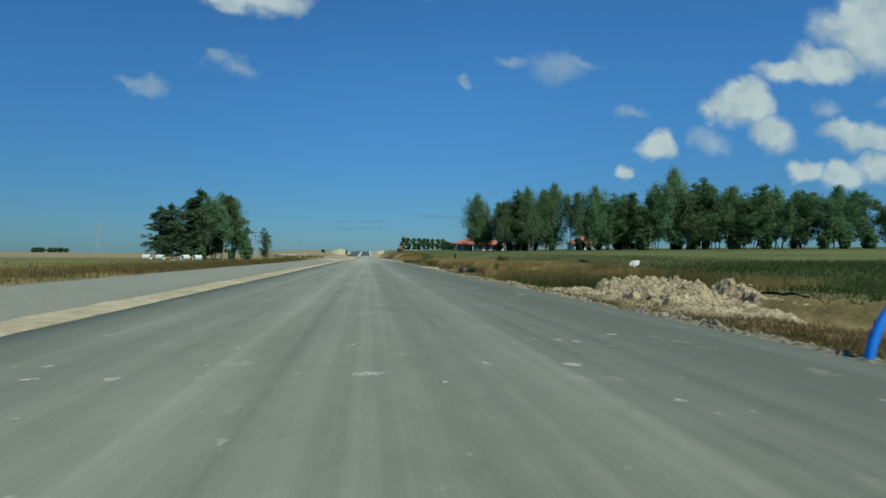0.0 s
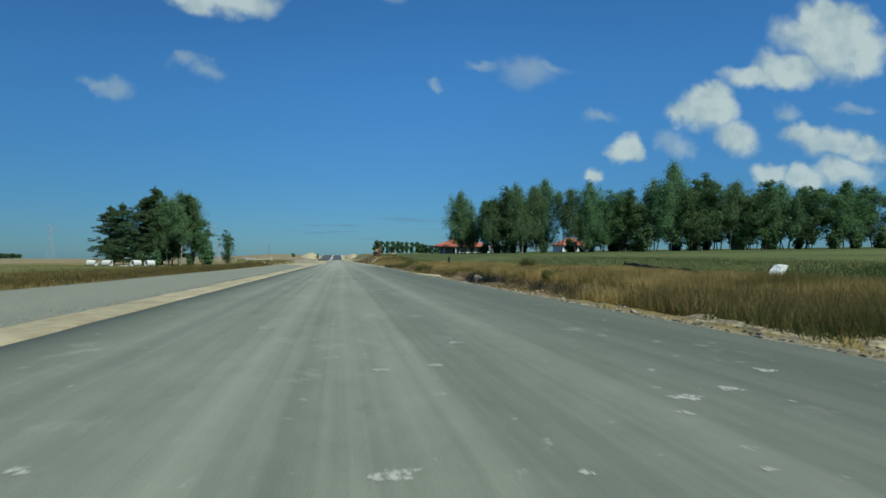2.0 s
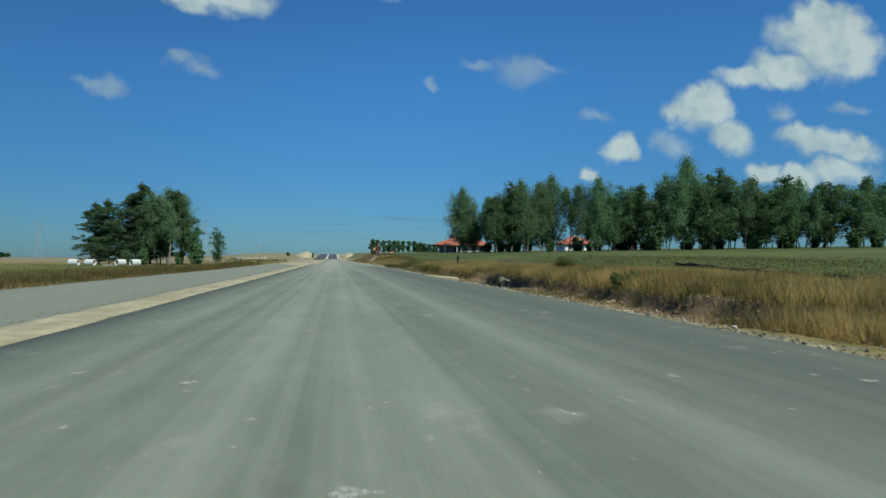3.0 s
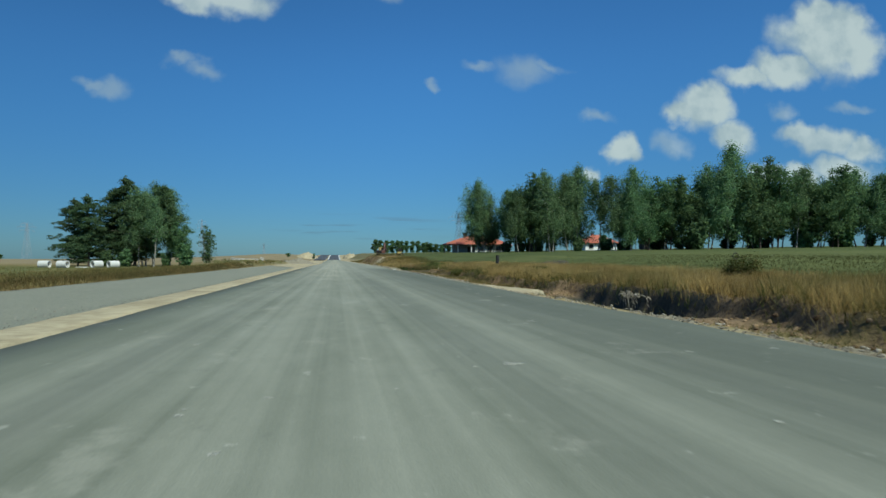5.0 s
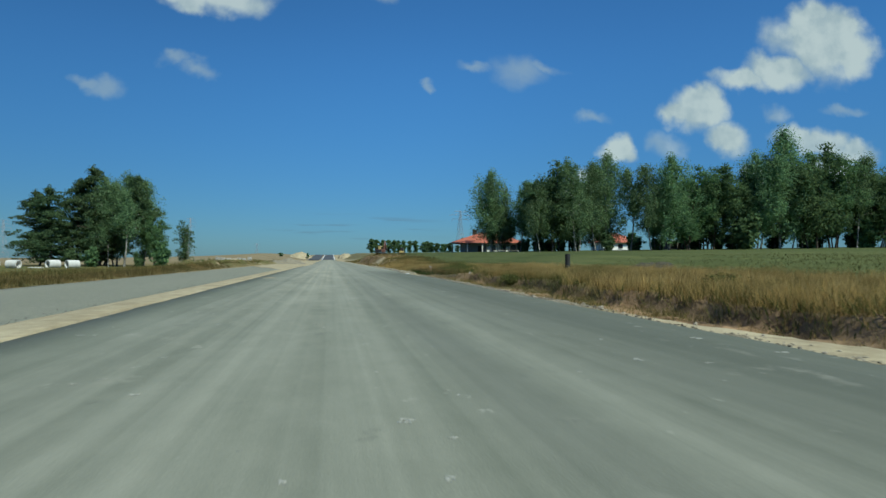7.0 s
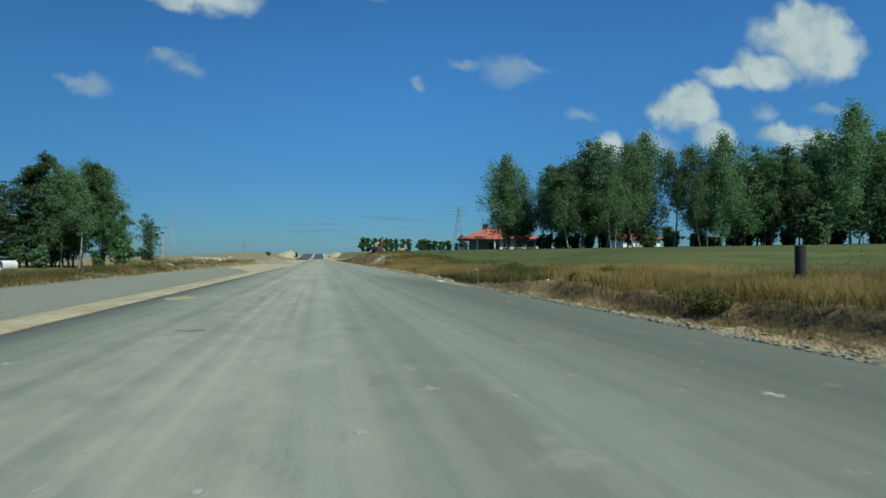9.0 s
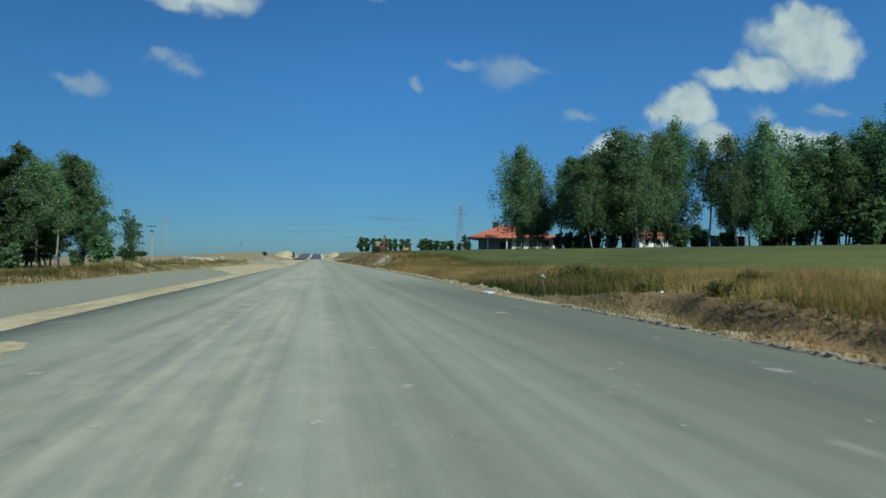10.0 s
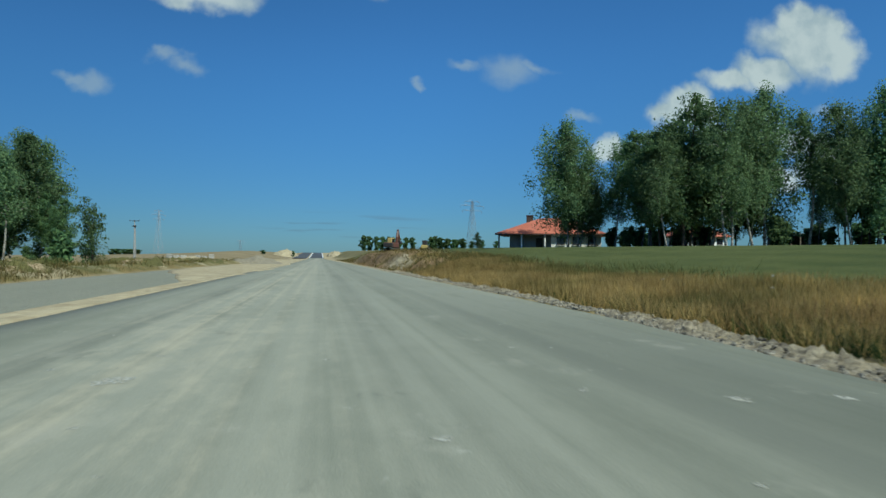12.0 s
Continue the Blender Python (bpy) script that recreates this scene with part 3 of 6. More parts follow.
def sheet(name, xs, ys, zfun, mat):
    gx, gy = np.meshgrid(xs, ys)
    verts = np.stack([gx, gy, zfun(gx, gy)], -1).reshape(-1, 3)
    i, j = np.meshgrid(np.arange(len(ys) - 1), np.arange(len(xs) - 1), indexing="ij")
    a = i * len(xs) + j
    quads = np.stack([a, a + 1, a + len(xs) + 1, a + len(xs)], -1).reshape(-1, 4)
    return raw(name, verts, quads, mat, smooth=True), gx.ravel(), gy.ravel()


def build_ground():
    xs = spaced((-4600, -300, 215), (-300, -60, 12), (-60, -17, 1.4), (-17, -4.9, 0.4), (-4.9, 4.9, 2.45), (4.9, 7.6, 0.2), (7.6, 10, 0.13), (10, 13, 0.25), (13, 16, 0.5), (16, 60, 1.3), (60, 300, 10), (300, 4700, 220))
    ys = spaced((-4600, -200, 220), (-200, -6, 14), (-6, 30, 0.5), (30, 50, 0.32), (50, 70, 0.2), (70, 110, 0.25), (110, 134, 0.5), (134, 250, 1.6), (250, 820, 8), (820, 4700, 160))
    ob, x, y = sheet("ground", xs, ys, ground_z, GROUND)
    x = x - bend(y)
    n1, n2, n3 = soft_noise(x * 0.35, y * 0.35, 21), soft_noise(x * 1.6, y * 1.6, 22), soft_noise(x * 0.06, y * 0.02, 23)
    shift = 4.2 * step01(31, 24, y)
    e = bank_line(x, y)
    green = step01(13.0, 15.5, x - shift * 0.6 + (n1 - 0.5) * 4 + 2.6 * step01(112, 126, y)) * (1 - 0.55 * step01(320, 420, y)) * step01(0.0, 1.0, 1.2 - 0.4 * n3)
    green = np.maximum(green, (0.45 + 0.4 * step01(80, 125, y)) * step01(-14.2, -15.2, x) * step01(0.22, 0.52, n1) * step01(260, 200, y))
    lush = step01(12.8, 15, x + (n1 - 0.5) * 2) * step01(52, 28, y + (n1 - 0.5) * 14)
    lush = np.maximum(lush, 0.55 * step01(92, 128, y) * step01(320, 240, y) * step01(12.0, 15.5, x + (n1 - 0.5) * 3 + 1.5 * step01(112, 126, y)))
    gold = step01(-40, -70, x) * step01(235, 290, y + n1 * 20) + step01(300, 420, y) * step01(8, 14, np.abs(x))
    gold = np.maximum(gold, step01(-90, -120, x) * step01(120, 170, y))
    soil = step01(5.4, 5.8, x) * step01(10.4, 9.2, e + (n2 - 0.5) * 1.2) * step01(0.28, 0.5, n1 + 0.25 * n2) * (0.18 + 0.82 * step01(31, 36, y) * step01(110, 104, y))
    soil = np.maximum(soil, 0.92 * step01(5.6, 6.4, x) * step01(14, 10, x) * step01(134, 152, y) * step01(300, 230, y) * step01(0.26, 0.46, n1))
    soil = np.maximum(soil, step01(31, 25, y) * step01(6.5, 8, x) * step01(13.5, 11, x + (n1 - 0.5) * 2) * 0.5)
    soil = np.maximum(soil, step01(-14.0, -14.8, x) * step01(-18.5, -16, x) * step01(0.4, 0.6, n2) * 0.25)
    sand = 0.6 * step01(5.28, 5.10, x + (n2 - 0.5) * 0.4 - 0.6 * step01(120, 136, y)) * (x > 0) + sand_pad(x, y)
    sand = sand + 0.9 * np.clip(1.35 - np.hypot((x - 7.3) / 1.25, (y - 171) / 8.0) - (n2 - 0.5) * 1.4, 0, 1) * (x > 0)
    sand = sand + 0.85 * step01(5.6, 6.1, x) * step01(8.5, 7.9, e) * step01(82, 87, y) * step01(107, 102, y) * step01(0.40, 0.56, n2)
    sand = sand + step01(20, 14, y) * step01(6.2, 8.0, x) * step01(15, 12, x) * step01(0.45, 0.65, n1) * 0.28
    sand = sand + step01(-14.2, -15.0, x) * step01(-17.5, -16.2, x + (n1 - 0.5) * 3) * 0.9 * step01(96, 125, y) * step01(0.47, 0.60, n1)
    sand = sand + step01(-17, -19, x) * step01(-30, -24, x) * step01(140, 160, y) * step01(260, 215, y) * step01(0.5, 0.62, n1)
    sand = sand + step01(-50, -20, x) * (x < -5) * step01(236, 250, y) * step01(420, 330, y) * step01(0.42, 0.6, soft_noise(x * 0.12, y * 0.05, 29)) * 0.9
    sand = sand + (np.abs(x) > 5) * step01(16, 9, np.abs(x)) * step01(210, 260, y) * 0.8
    sand = sand + (x < 0) * step01(-5.0, -5.3, x) * step01(-14.6, -14.0, x)
    # dark ditch earth, with the steep bank's shade put into its colour
    earth_shade = step01(5.5, 6.1, x - 0.9 * step01(60, 56, y) + (n2 - 0.5) * 0.5) * (0.45 + 0.55 * step01(54, 59, y)) * step01(9.4, 9.0, e + (n2 - 0.5) * 0.6) * step01(31, 37, y + (n1 - 0.5) * 4) * step01(68.5, 65.5, y + (n1 - 0.5) * 3) * (0.60 + 0.4 * step01(0.35, 0.6, n2))
    # shade under the overhanging bank and along its face, put into the colour
    earth_shade = np.maximum(earth_shade, step01(7.2, 7.9, x) * step01(9.4, 9.0, e + (n2 - 0.5) * 0.6) * step01(84.5, 86, y) * step01(92, 90.5, y) * 0.6)
    earth_shade = np.maximum(earth_shade, 0.4 * step01(7.6, 8.2, e) * step01(9.3, 8.9, e) * step01(36, 44, y) * step01(112, 106, y) * step01(0.55, 0.7, n1))
    # dark earth in the hollow past the slab
    earth_shade = np.maximum(earth_shade, (0.42 + 0.53 * step01(104, 108, y)) * step01(5.5, 6.0, x) * step01(9.8, 9.0, e + (n2 - 0.5) * 0.6) * step01(97, 100, y) * step01(121, 115, y) * (0.55 + 0.45 * step01(0.4, 0.6, n2)))
    for key, value in (("green", green), ("lush", lush), ("gold", gold), ("soil", soil), ("sand", sand), ("earth_shade", earth_shade)):
        layer = ob.data.attributes.new(key, "FLOAT", "POINT")
        layer.data.foreach_set("value", np.clip(value, 0, 1).astype(np.float32))
    tagged(ob, "rolling farmland, dry verge grass, green crop and far ripe corn", "ground", kind="structure")


def ribbon(name, left, right, y0, y1, pitch, cells, zfun, thick, mat, label, category):
    """A long slab between two side lines given as functions of y, with edges going down."""
    ys = np.arange(y0, y1 + pitch / 2, pitch)
    a, b = left(ys), right(ys)
    t = np.linspace(0, 1, cells + 1)
    gx = a[:, None] * (1 - t) + b[:, None] * t
    gy = np.repeat(ys[:, None], cells + 1, 1)
    gz = zfun(gx, gy)
    gx = gx + bend(gy)
    gx = np.concatenate([gx[:, :1], gx, gx[:, -1:]], 1)
    gy = np.concatenate([gy[:, :1], gy, gy[:, -1:]], 1)
    gz = np.concatenate([gz[:, :1] - thick, gz, gz[:, -1:] - thick], 1)
    w = cells + 3
    i, j = np.meshgrid(np.arange(len(ys) - 1), np.arange(w - 1), indexing="ij")
    k = i * w + j
    quads = np.stack([k, k + 1, k + w + 1, k + w], -1).reshape(-1, 4)
    ob = raw(name, np.stack([gx, gy, gz], -1).reshape(-1, 3), quads, mat)
    return tagged(ob, label, category, kind="structure")


def ragged(base, amount, scale, seed):
    return lambda y: base + amount * (soft_noise(y * scale, y * 0 + seed, seed) - 0.5) * 2


def sand_edge(y):
    return np.interp(y, [0, 50, 105, 150], [-6.9, -7.0, -6.5, -6.3]) + 0.18 * (soft_noise(y * 0.6, y * 0 + 9, 9) - 0.5)


def right_edge(y):
    line = np.interp(y, [0, 54, 60, 66, 80, 90, 100, 108, 112.5, 115, 118, 126, 140], [4.98, 4.94, 4.80, 4.90, 5.0, 5.10, 5.12, 4.86, 4.70, 4.95, 5.15, 5.18, 5.08])
    return line + 0.10 * (soft_noise(y * 0.9, y * 0 + 2, 2) - 0.5)


def road_top(x, y):
    return road_z(y) + 0.012 * (soft_noise(x * 0.4, y * 0.15, 31) - 0.5)


def build_roads():
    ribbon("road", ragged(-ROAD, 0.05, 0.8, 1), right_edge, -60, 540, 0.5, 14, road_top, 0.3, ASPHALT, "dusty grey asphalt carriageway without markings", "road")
    ribbon("road_far", ragged(-ROAD, 0.02, 0.2, 3), ragged(ROAD, 0.02, 0.2, 4), 540, 880, 4, 6, lambda x, y: road_z(y) + 0.02, 0.3, FRESH_ASPHALT, "dark fresh asphalt climbing the far rise", "road")
    ribbon("road_second", ragged(-16.4, 0.1, 0.2, 5), ragged(-6.1, 0.1, 0.2, 6), 520, 880, 4, 6, lambda x, y: road_z(y) + 0.05, 0.3, FRESH_ASPHALT, "dark asphalt of the second carriageway up the rise", "road")
    for x in (-ROAD + 0.5, ROAD - 0.5):
        ribbon("trim_edge_line", lambda y, x=x: 0 * y + x - 0.35, lambda y, x=x: 0 * y + x + 0.35, 545, 875, 5, 1, lambda a, y: road_z(y) + 0.035, 0.01, WHITE_PAINT, "white edge line on the far asphalt", "road marking")
    gravel_z = lambda x, y: road_z(y) - 0.25 + 0.03 * (soft_noise(x * 1.5, y * 1.5, 33) - 0.5)
    ribbon("road_gravel", ragged(-14.35, 0.25, 0.25, 7), lambda y: sand_edge(y) + 0.25, -60, 205, 0.5, 16, gravel_z, 0.2, GRAVEL, "grey crushed-stone bed of the unfinished carriageway", "road")

    def strip_z(x, y):
        side = sand_edge(y)
        edge = step01(side, side + 0.9, x)
        return road_z(y) - 0.22 * (1 - edge) + 0.02 * edge + 0.05 * (soft_noise(x * 2.2, y * 1.3, 35) - 0.5)

    ribbon("trim_sand_strip", sand_edge, ragged(-ROAD - 0.02, 0.06, 0.7, 10), -60, 214, 0.35, 7, strip_z, 0.25, SAND, "pale sand strip between the two carriageways", "sand strip")
    side = lambda y: -7.6 - 6.6 * step01(140, 174, y) + 1.6 * (soft_noise(y * 0.15, y * 0 + 11, 11) - 0.5)
    worn = lambda x, y: road_z(y) - 0.22 * (1 - step01(sand_edge(y), sand_edge(y) + 0.9, x)) - 0.07 + 0.07 * step01(134, 152, y) + 0.07 * (soft_noise(x * 0.7, y * 0.5, 37) - 0.4)
    ribbon("trim_sand_crossing", side, ragged(-4.5, 0.6, 0.2, 12), 133, 215, 0.8, 12, worn, 0.3, SAND, "trampled pale sand crossing between the carriageways", "sand")


build_ground()
build_roads()


# ---- trees ----
def leaves(rng, centres, spread, count, size, hang):
    """Many small pointed leaves round centres, each clump's leaves facing out of it like shingles."""
    total = len(centres) * count
    puff = rng.normal(size=(total, 3))
    puff *= np.minimum(1, 1.5 / (np.linalg.norm(puff, axis=1, keepdims=True) + 1e-9))
    c = np.repeat(centres, count, 0) + puff * np.repeat(spread, count, 0)
    face = puff / (np.linalg.norm(puff, axis=1, keepdims=True) + 1e-9) + rng.normal(size=(total, 3)) * 0.42
    face[:, 2] += 0.25
    face /= np.linalg.norm(face, axis=1, keepdims=True) + 1e-9
    out = rng.normal(size=(total, 3))
    out[:, 2] -= hang
    out -= face * np.sum(out * face, axis=1, keepdims=True)
    out /= np.linalg.norm(out, axis=1, keepdims=True) + 1e-9
    side = np.cross(face, out)
    s = size * rng.uniform(0.6, 1.35, (total, 1))
    verts = np.stack([c - out * s * 0.5 - side * s * 0.34, c - out * s * 0.35 + side * s * 0.40, c + out * s * 0.70], 1).reshape(-1, 3)
    return verts, np.arange(total * 3).reshape(-1, 3)


def envelope(kind, t):
    """The crown's half-width at the fraction t of its height."""
    if kind == "birch":
        return np.interp(t, [0, 0.12, 0.3, 0.55, 0.8, 0.93, 1.0], [0.50, 0.92, 1.0, 0.86, 0.60, 0.36, 0.10])
    if kind == "aspen":
        return np.interp(t, [0, 0.12, 0.32, 0.6, 0.85, 1.0], [0.5, 0.95, 1.0, 0.72, 0.38, 0.08])
    if kind == "pine":
        return np.interp(t, [0, 0.1, 0.3, 0.6, 0.85, 1.0], [0.65, 1.0, 0.95, 0.75, 0.45, 0.08])
    return np.interp(t, [0, 0.15, 0.4, 0.7, 0.9, 1.0], [0.6, 1.0, 1.0, 0.84, 0.54, 0.16])


def make_tree(name, kind, seed, tall, wide, bare, limbs, per_clump, leaf, bark, foliage, label, stems=1, girth=0.16, hang=0.3):
    """A tree at the origin: one or more tapering stems with limbs, and a crown of loose leaves."""
    rng = np.random.default_rng(seed)
    tree = empty(name, Matrix(), label, "tree", "trees beside the road")
    tubes, centres, spread, core = [], [], [], []
    for stem in range(stems):
        lean = rng.normal(size=2) * (0.03 if stems == 1 else 0.10) * tall
        foot = rng.normal(size=2) * (0.0 if stems == 1 else 0.45)
        top = tall * (1.0 if stem == 0 else rng.uniform(0.72, 0.95))
        t = np.linspace(0, 1, 9)
        bend = rng.normal(size=2) * 0.02 * tall
        line = np.stack([foot[0] + lean[0] * t + bend[0] * np.sin(t * 5), foot[1] + lean[1] * t + bend[1] * np.sin(t * 4), top * t - 0.3], 1)
        tubes.append(tube_arrays(line, girth * (1.05 - t) ** 0.8 * (1.25 - 0.25 * np.minimum(t * 8, 1)) * top / 18 + 0.012, 7))
        for i in range(limbs // stems):
            f = bare + (1 - bare) * ((i + rng.uniform(0, 1)) / (limbs / stems)) ** 0.9
            f = min(f, 0.985)
            u = (f - bare) / (1 - bare)
            base = np.array([np.interp(f, t, line[:, k]) for k in range(3)])
            turn = rng.uniform(0, 2 * np.pi)
            reach = wide * float(envelope(kind, u)) * rng.uniform(0.55, 1.12) * (1.0 if stems == 1 else 0.72)
            lift = reach * (0.75 - 0.35 * u) * (1.0 if kind != "pine" else 0.25)
            s = np.linspace(0, 1, 6)
            droop = (0.30 * reach if kind == "birch" else 0.08 * reach) * s ** 3
            arm = base + np.stack([np.cos(turn) * reach * s, np.sin(turn) * reach * s, lift * s ** 0.8 - droop], 1) + rng.normal(size=(6, 3)) * 0.04 * reach * s[:, None]
            tubes.append(tube_arrays(arm, 0.32 * girth * (1.08 - s) * (1.1 - 0.7 * f) * top / 18 + 0.006, 4))
            count = max(2, int(reach * 1.7))
            for q in rng.uniform(0.28, 1.04, count):
                spot = np.array([np.interp(q, s, arm[:, k]) for k in range(3)]) + rng.normal(size=3) * (0.11 * reach + 0.1)
                centres.append(spot)
                w = rng.uniform(0.34, 0.74) * (0.55 + 0.10 * wide)
                spread.append((w, w, w * (1.75 if kind == "birch" else 0.30 if kind == "pine" else 0.7)))
            for q in rng.uniform(0.08, 0.50, 0 if "young" in name else 3):
                core.append(np.array([np.interp(q, s, arm[:, k]) for k in range(3)]) + rng.normal(size=3) * 0.12 * reach)
        for q in np.linspace(bare + 0.25 * (1 - bare), 1.0, 7):
            centres.append(np.array([np.interp(q, t, line[:, k]) for k in range(3)]))
            spread.append((0.4, 0.4, 0.55))
    v, f = gather(tubes)
    raw("trunk", v, f, bark, tree, smooth=True)
    v, f = leaves(rng, np.array(centres), np.array(spread), per_clump, leaf, hang)
    if core:
        inner, g = leaves(rng, np.array(core), np.full((len(core), 3), 0.25), 3, leaf * 2.2, hang)
        v, f = gather([(v, f), (inner, g)])
    raw("crown", v, f, foliage, tree)
    tree["tall"] = tall
    return tree


USED = set()


def plant(template, x, y, top, turn, label="", widen=1.0):
    """Stands a tree at (x, y) with its tip at the height top."""
    z = height(x, y)
    scale = (top - z) / template["tall"]
    m = Matrix.Translation((x, y, z)) @ Matrix.Rotation(radians(turn), 4, "Z")
    if template.name not in USED:
        USED.add(template.name)
        ob = template
        ob.matrix_basis = m
    else:
        ob = copy_thing(template, m)
    ob.scale = (scale * widen, scale * widen, scale)
    if label:
        tagged(ob, label)
    return ob


def build_trees():
    birch_a = make_tree("birch_tree", "birch", 11, 18.0, 5.1, 0.08, 66, 46, 0.26, BIRCH_BARK, BIRCH_LEAF, "tall birch with hanging grey-green foliage", 1, 0.15, 0.7)
    birch_b = make_tree("birch_tree", "birch", 12, 18.0, 6.0, 0.15, 72, 46, 0.26, BIRCH_BARK, BIRCH_LEAF, "leaning birch with forked dark trunk and drooping crown", 2, 0.14, 0.7)
    birch_c = make_tree("birch_tree", "birch", 13, 18.0, 4.4, 0.22, 60, 43, 0.25, BIRCH_BARK, BIRCH_LEAF, "slender birch with high narrow crown", 1, 0.12, 0.6)
    broad_a = make_tree("alder_tree", "broad", 14, 16.0, 6.4, 0.08, 72, 44, 0.28, DARK_BARK, BROAD_LEAF, "full dark green alder with several tops", 3, 0.15, 0.2)
    broad_b = make_tree("alder_tree", "broad", 15, 16.0, 6.0, 0.13, 64, 45, 0.28, DARK_BARK, BROAD_LEAF, "dense mid-green alder in the tree belt", 2, 0.15, 0.2)
    pine = make_tree("pine_tree", "pine", 16, 17.0, 6.0, 0.07, 66, 52, 0.27, DARK_BARK, PINE_LEAF, "dark bushy pine with layered branches", 1, 0.20, 0.0)
    aspen = make_tree("aspen_tree", "aspen", 17, 18.0, 4.4, 0.10, 54, 50, 0.26, PALE_BARK, POPLAR_LEAF, "aspen with pale trunk and airy crown", 1, 0.13, 0.3)
    young = make_tree("young_poplar_tree", "broad", 18, 8.0, 2.6, 0.04, 48, 22, 0.26, DARK_BARK, POPLAR_LEAF, "small young poplar with sparse silvery leaves", 3, 0.13, 0.2)
    silver = make_tree("silver_birch_tree", "birch", 23, 17.0, 3.4, 0.36, 40, 44, 0.26, PALE_BARK, BIRCH_LEAF, "birch with a long bare white trunk and thin crown", 1, 0.17, 0.6)
    shrub = make_tree("alder_shrub", "broad", 20, 6.0, 3.0, 0.0, 26, 16, 0.62, DARK_BARK, BROAD_LEAF, "low rounded bush at the foot of the tree belt", 2, 0.10, 0.1)
    rng = random.Random(5)
    row = lambda: rng.uniform(0, 360)
    # the lone birch before the first house
    plant(birch_a, 32.0, 187.5, 19.3, 20, widen=1.10)
    plant(birch_c, 31.2, 185.6, 12.5, 100, widen=0.9)
    plant(birch_c, 35.2, 186.0, 12.0, 210, widen=1.1)
    plant(birch_b, 32.8, 185.5, 17.2, 75, widen=0.75)
    plant(broad_b, 34.6, 187.0, 10.5, 15, widen=0.8)
    plant(birch_c, 37.0, 184.0, 16.5, 60, widen=1.05)
    plant(birch_c, 39.6, 182.0, 15.0, 10, widen=1.0)
    for x, y in ((38.5, 188.0), (41.0, 185.5), (43.2, 184.0), (45.4, 183.5)):
        plant(shrub, x, y, height(x, y) + 2.6, row(), "low dark green hedge bush beside the house", 1.1)
    # the clump between the houses
    for x, y, top, kind in ((37.8, 176.0, 16.5, broad_b), (41.2, 174.0, 19.2, broad_a), (45.2, 175.5, 20.6, birch_b), (48.4, 172.6, 19.6, birch_c), (51.2, 174.2, 21.4, birch_a), (47.2, 180.0, 19.0, broad_a), (42.8, 181.0, 17.0, birch_c)):
        plant(kind, x, y, top, row())
    plant(broad_b, 51.4, 177.0, 10.5, row(), widen=0.8)
    plant(birch_a, 50.4, 178.5, 14.5, row(), widen=1.0)
    plant(silver, 54.8, 171.5, 18.4, 75)
    plant(shrub, 49.4, 169.6, height(49.4, 169.6) + 3.2, row(), "", 1.1)
    # the long belt along the field's far side
    belt = ((57.4, 168.2, 18.8, birch_c), (60.4, 167.5, 20.2, birch_a), (64.9, 168.5, 18.4, broad_a), (69.6, 168.0, 19.0, broad_b), (74.0, 167.5, 18.2, broad_a),
            (77.0, 165.0, 21.5, birch_b), (81.0, 164.5, 25.2, birch_a), (86.2, 164.0, 22.6, broad_a), (91.5, 164.5, 22.0, broad_b), (96.0, 163.0, 20.8, birch_c), (100.4, 162.0, 20.4, broad_a),
            (105.3, 162.5, 21.3, broad_b), (110.9, 161.0, 21.0, birch_b), (116.4, 160.0, 19.6, broad_a))
    for x, y, top, kind in belt:
        plant(kind, x, y, top, row())
    for x, y, top, kind in ((62.5, 174.5, 17.5, birch_c), (67.5, 175.0, 17.0, broad_b), (79.0, 172.0, 20.0, birch_c), (88.8, 171.0, 19.0, birch_c), (98.0, 170.0, 18.5, broad_b), (108.0, 169.5, 19.0, birch_c)):
        plant(kind, x, y, top, row())
    for i in range(9):
        x = 122.0 + i * 5.6
        plant((broad_a, broad_b, birch_b)[i % 3], x, 158.0 - 0.5 * i + rng.uniform(-2, 2), 19.6 + rng.uniform(-0.8, 2.6), row())
    for x, y, top, kind in ((71.8, 172.5, 18.0, broad_a), (84.0, 170.0, 20.5, broad_b), (93.6, 169.5, 20.0, broad_a), (103.0, 168.0, 19.5, broad_a), (113.5, 167.0, 19.8, broad_b), (119.0, 165.0, 20.2, broad_b)):
        plant(kind, x, y, top, row())
    # thin young birches standing between
    for i in range(15):
        x = 39.0 + i * 5.3 + rng.uniform(-1.2, 1.2)
        if 51.5 < x < 60.5:
            continue
        plant(birch_c, x, 178.0 - (x - 39.0) * 0.12 + rng.uniform(-1.5, 1.5), rng.uniform(12.5, 15.5), row(), "thin young birch deep in the tree belt", rng.uniform(0.6, 0.8))
    for x, y, top, kind in ((37.0, 171.5, 15.5, birch_c), (44.0, 170.5, 18.0, birch_b)):
        plant(kind, x, y, top, row())
    for x, y, top in ((63.5, 180.0, 14.5), (67.0, 178.5, 15.0), (71.0, 181.0, 14.6), (74.8, 178.0, 15.2)):
        plant(birch_c, x, y, top, row(), "thin young birch deep in the tree belt", 0.75)
    for x, y, tall in ((63.0, 186.0, 3.6), (69.0, 187.0, 3.0), (75.0, 184.5, 3.8), (80.0, 182.0, 3.2)):
        plant(shrub, x, y, height(x, y) + tall, row(), "", 1.4)
    # a dark hedge beside the first house
    for x in (45.5, 47.5, 49.4):
        plant(shrub, x, 198.5, 5.3, row(), "low dark green hedge bush beside the house", 1.2)
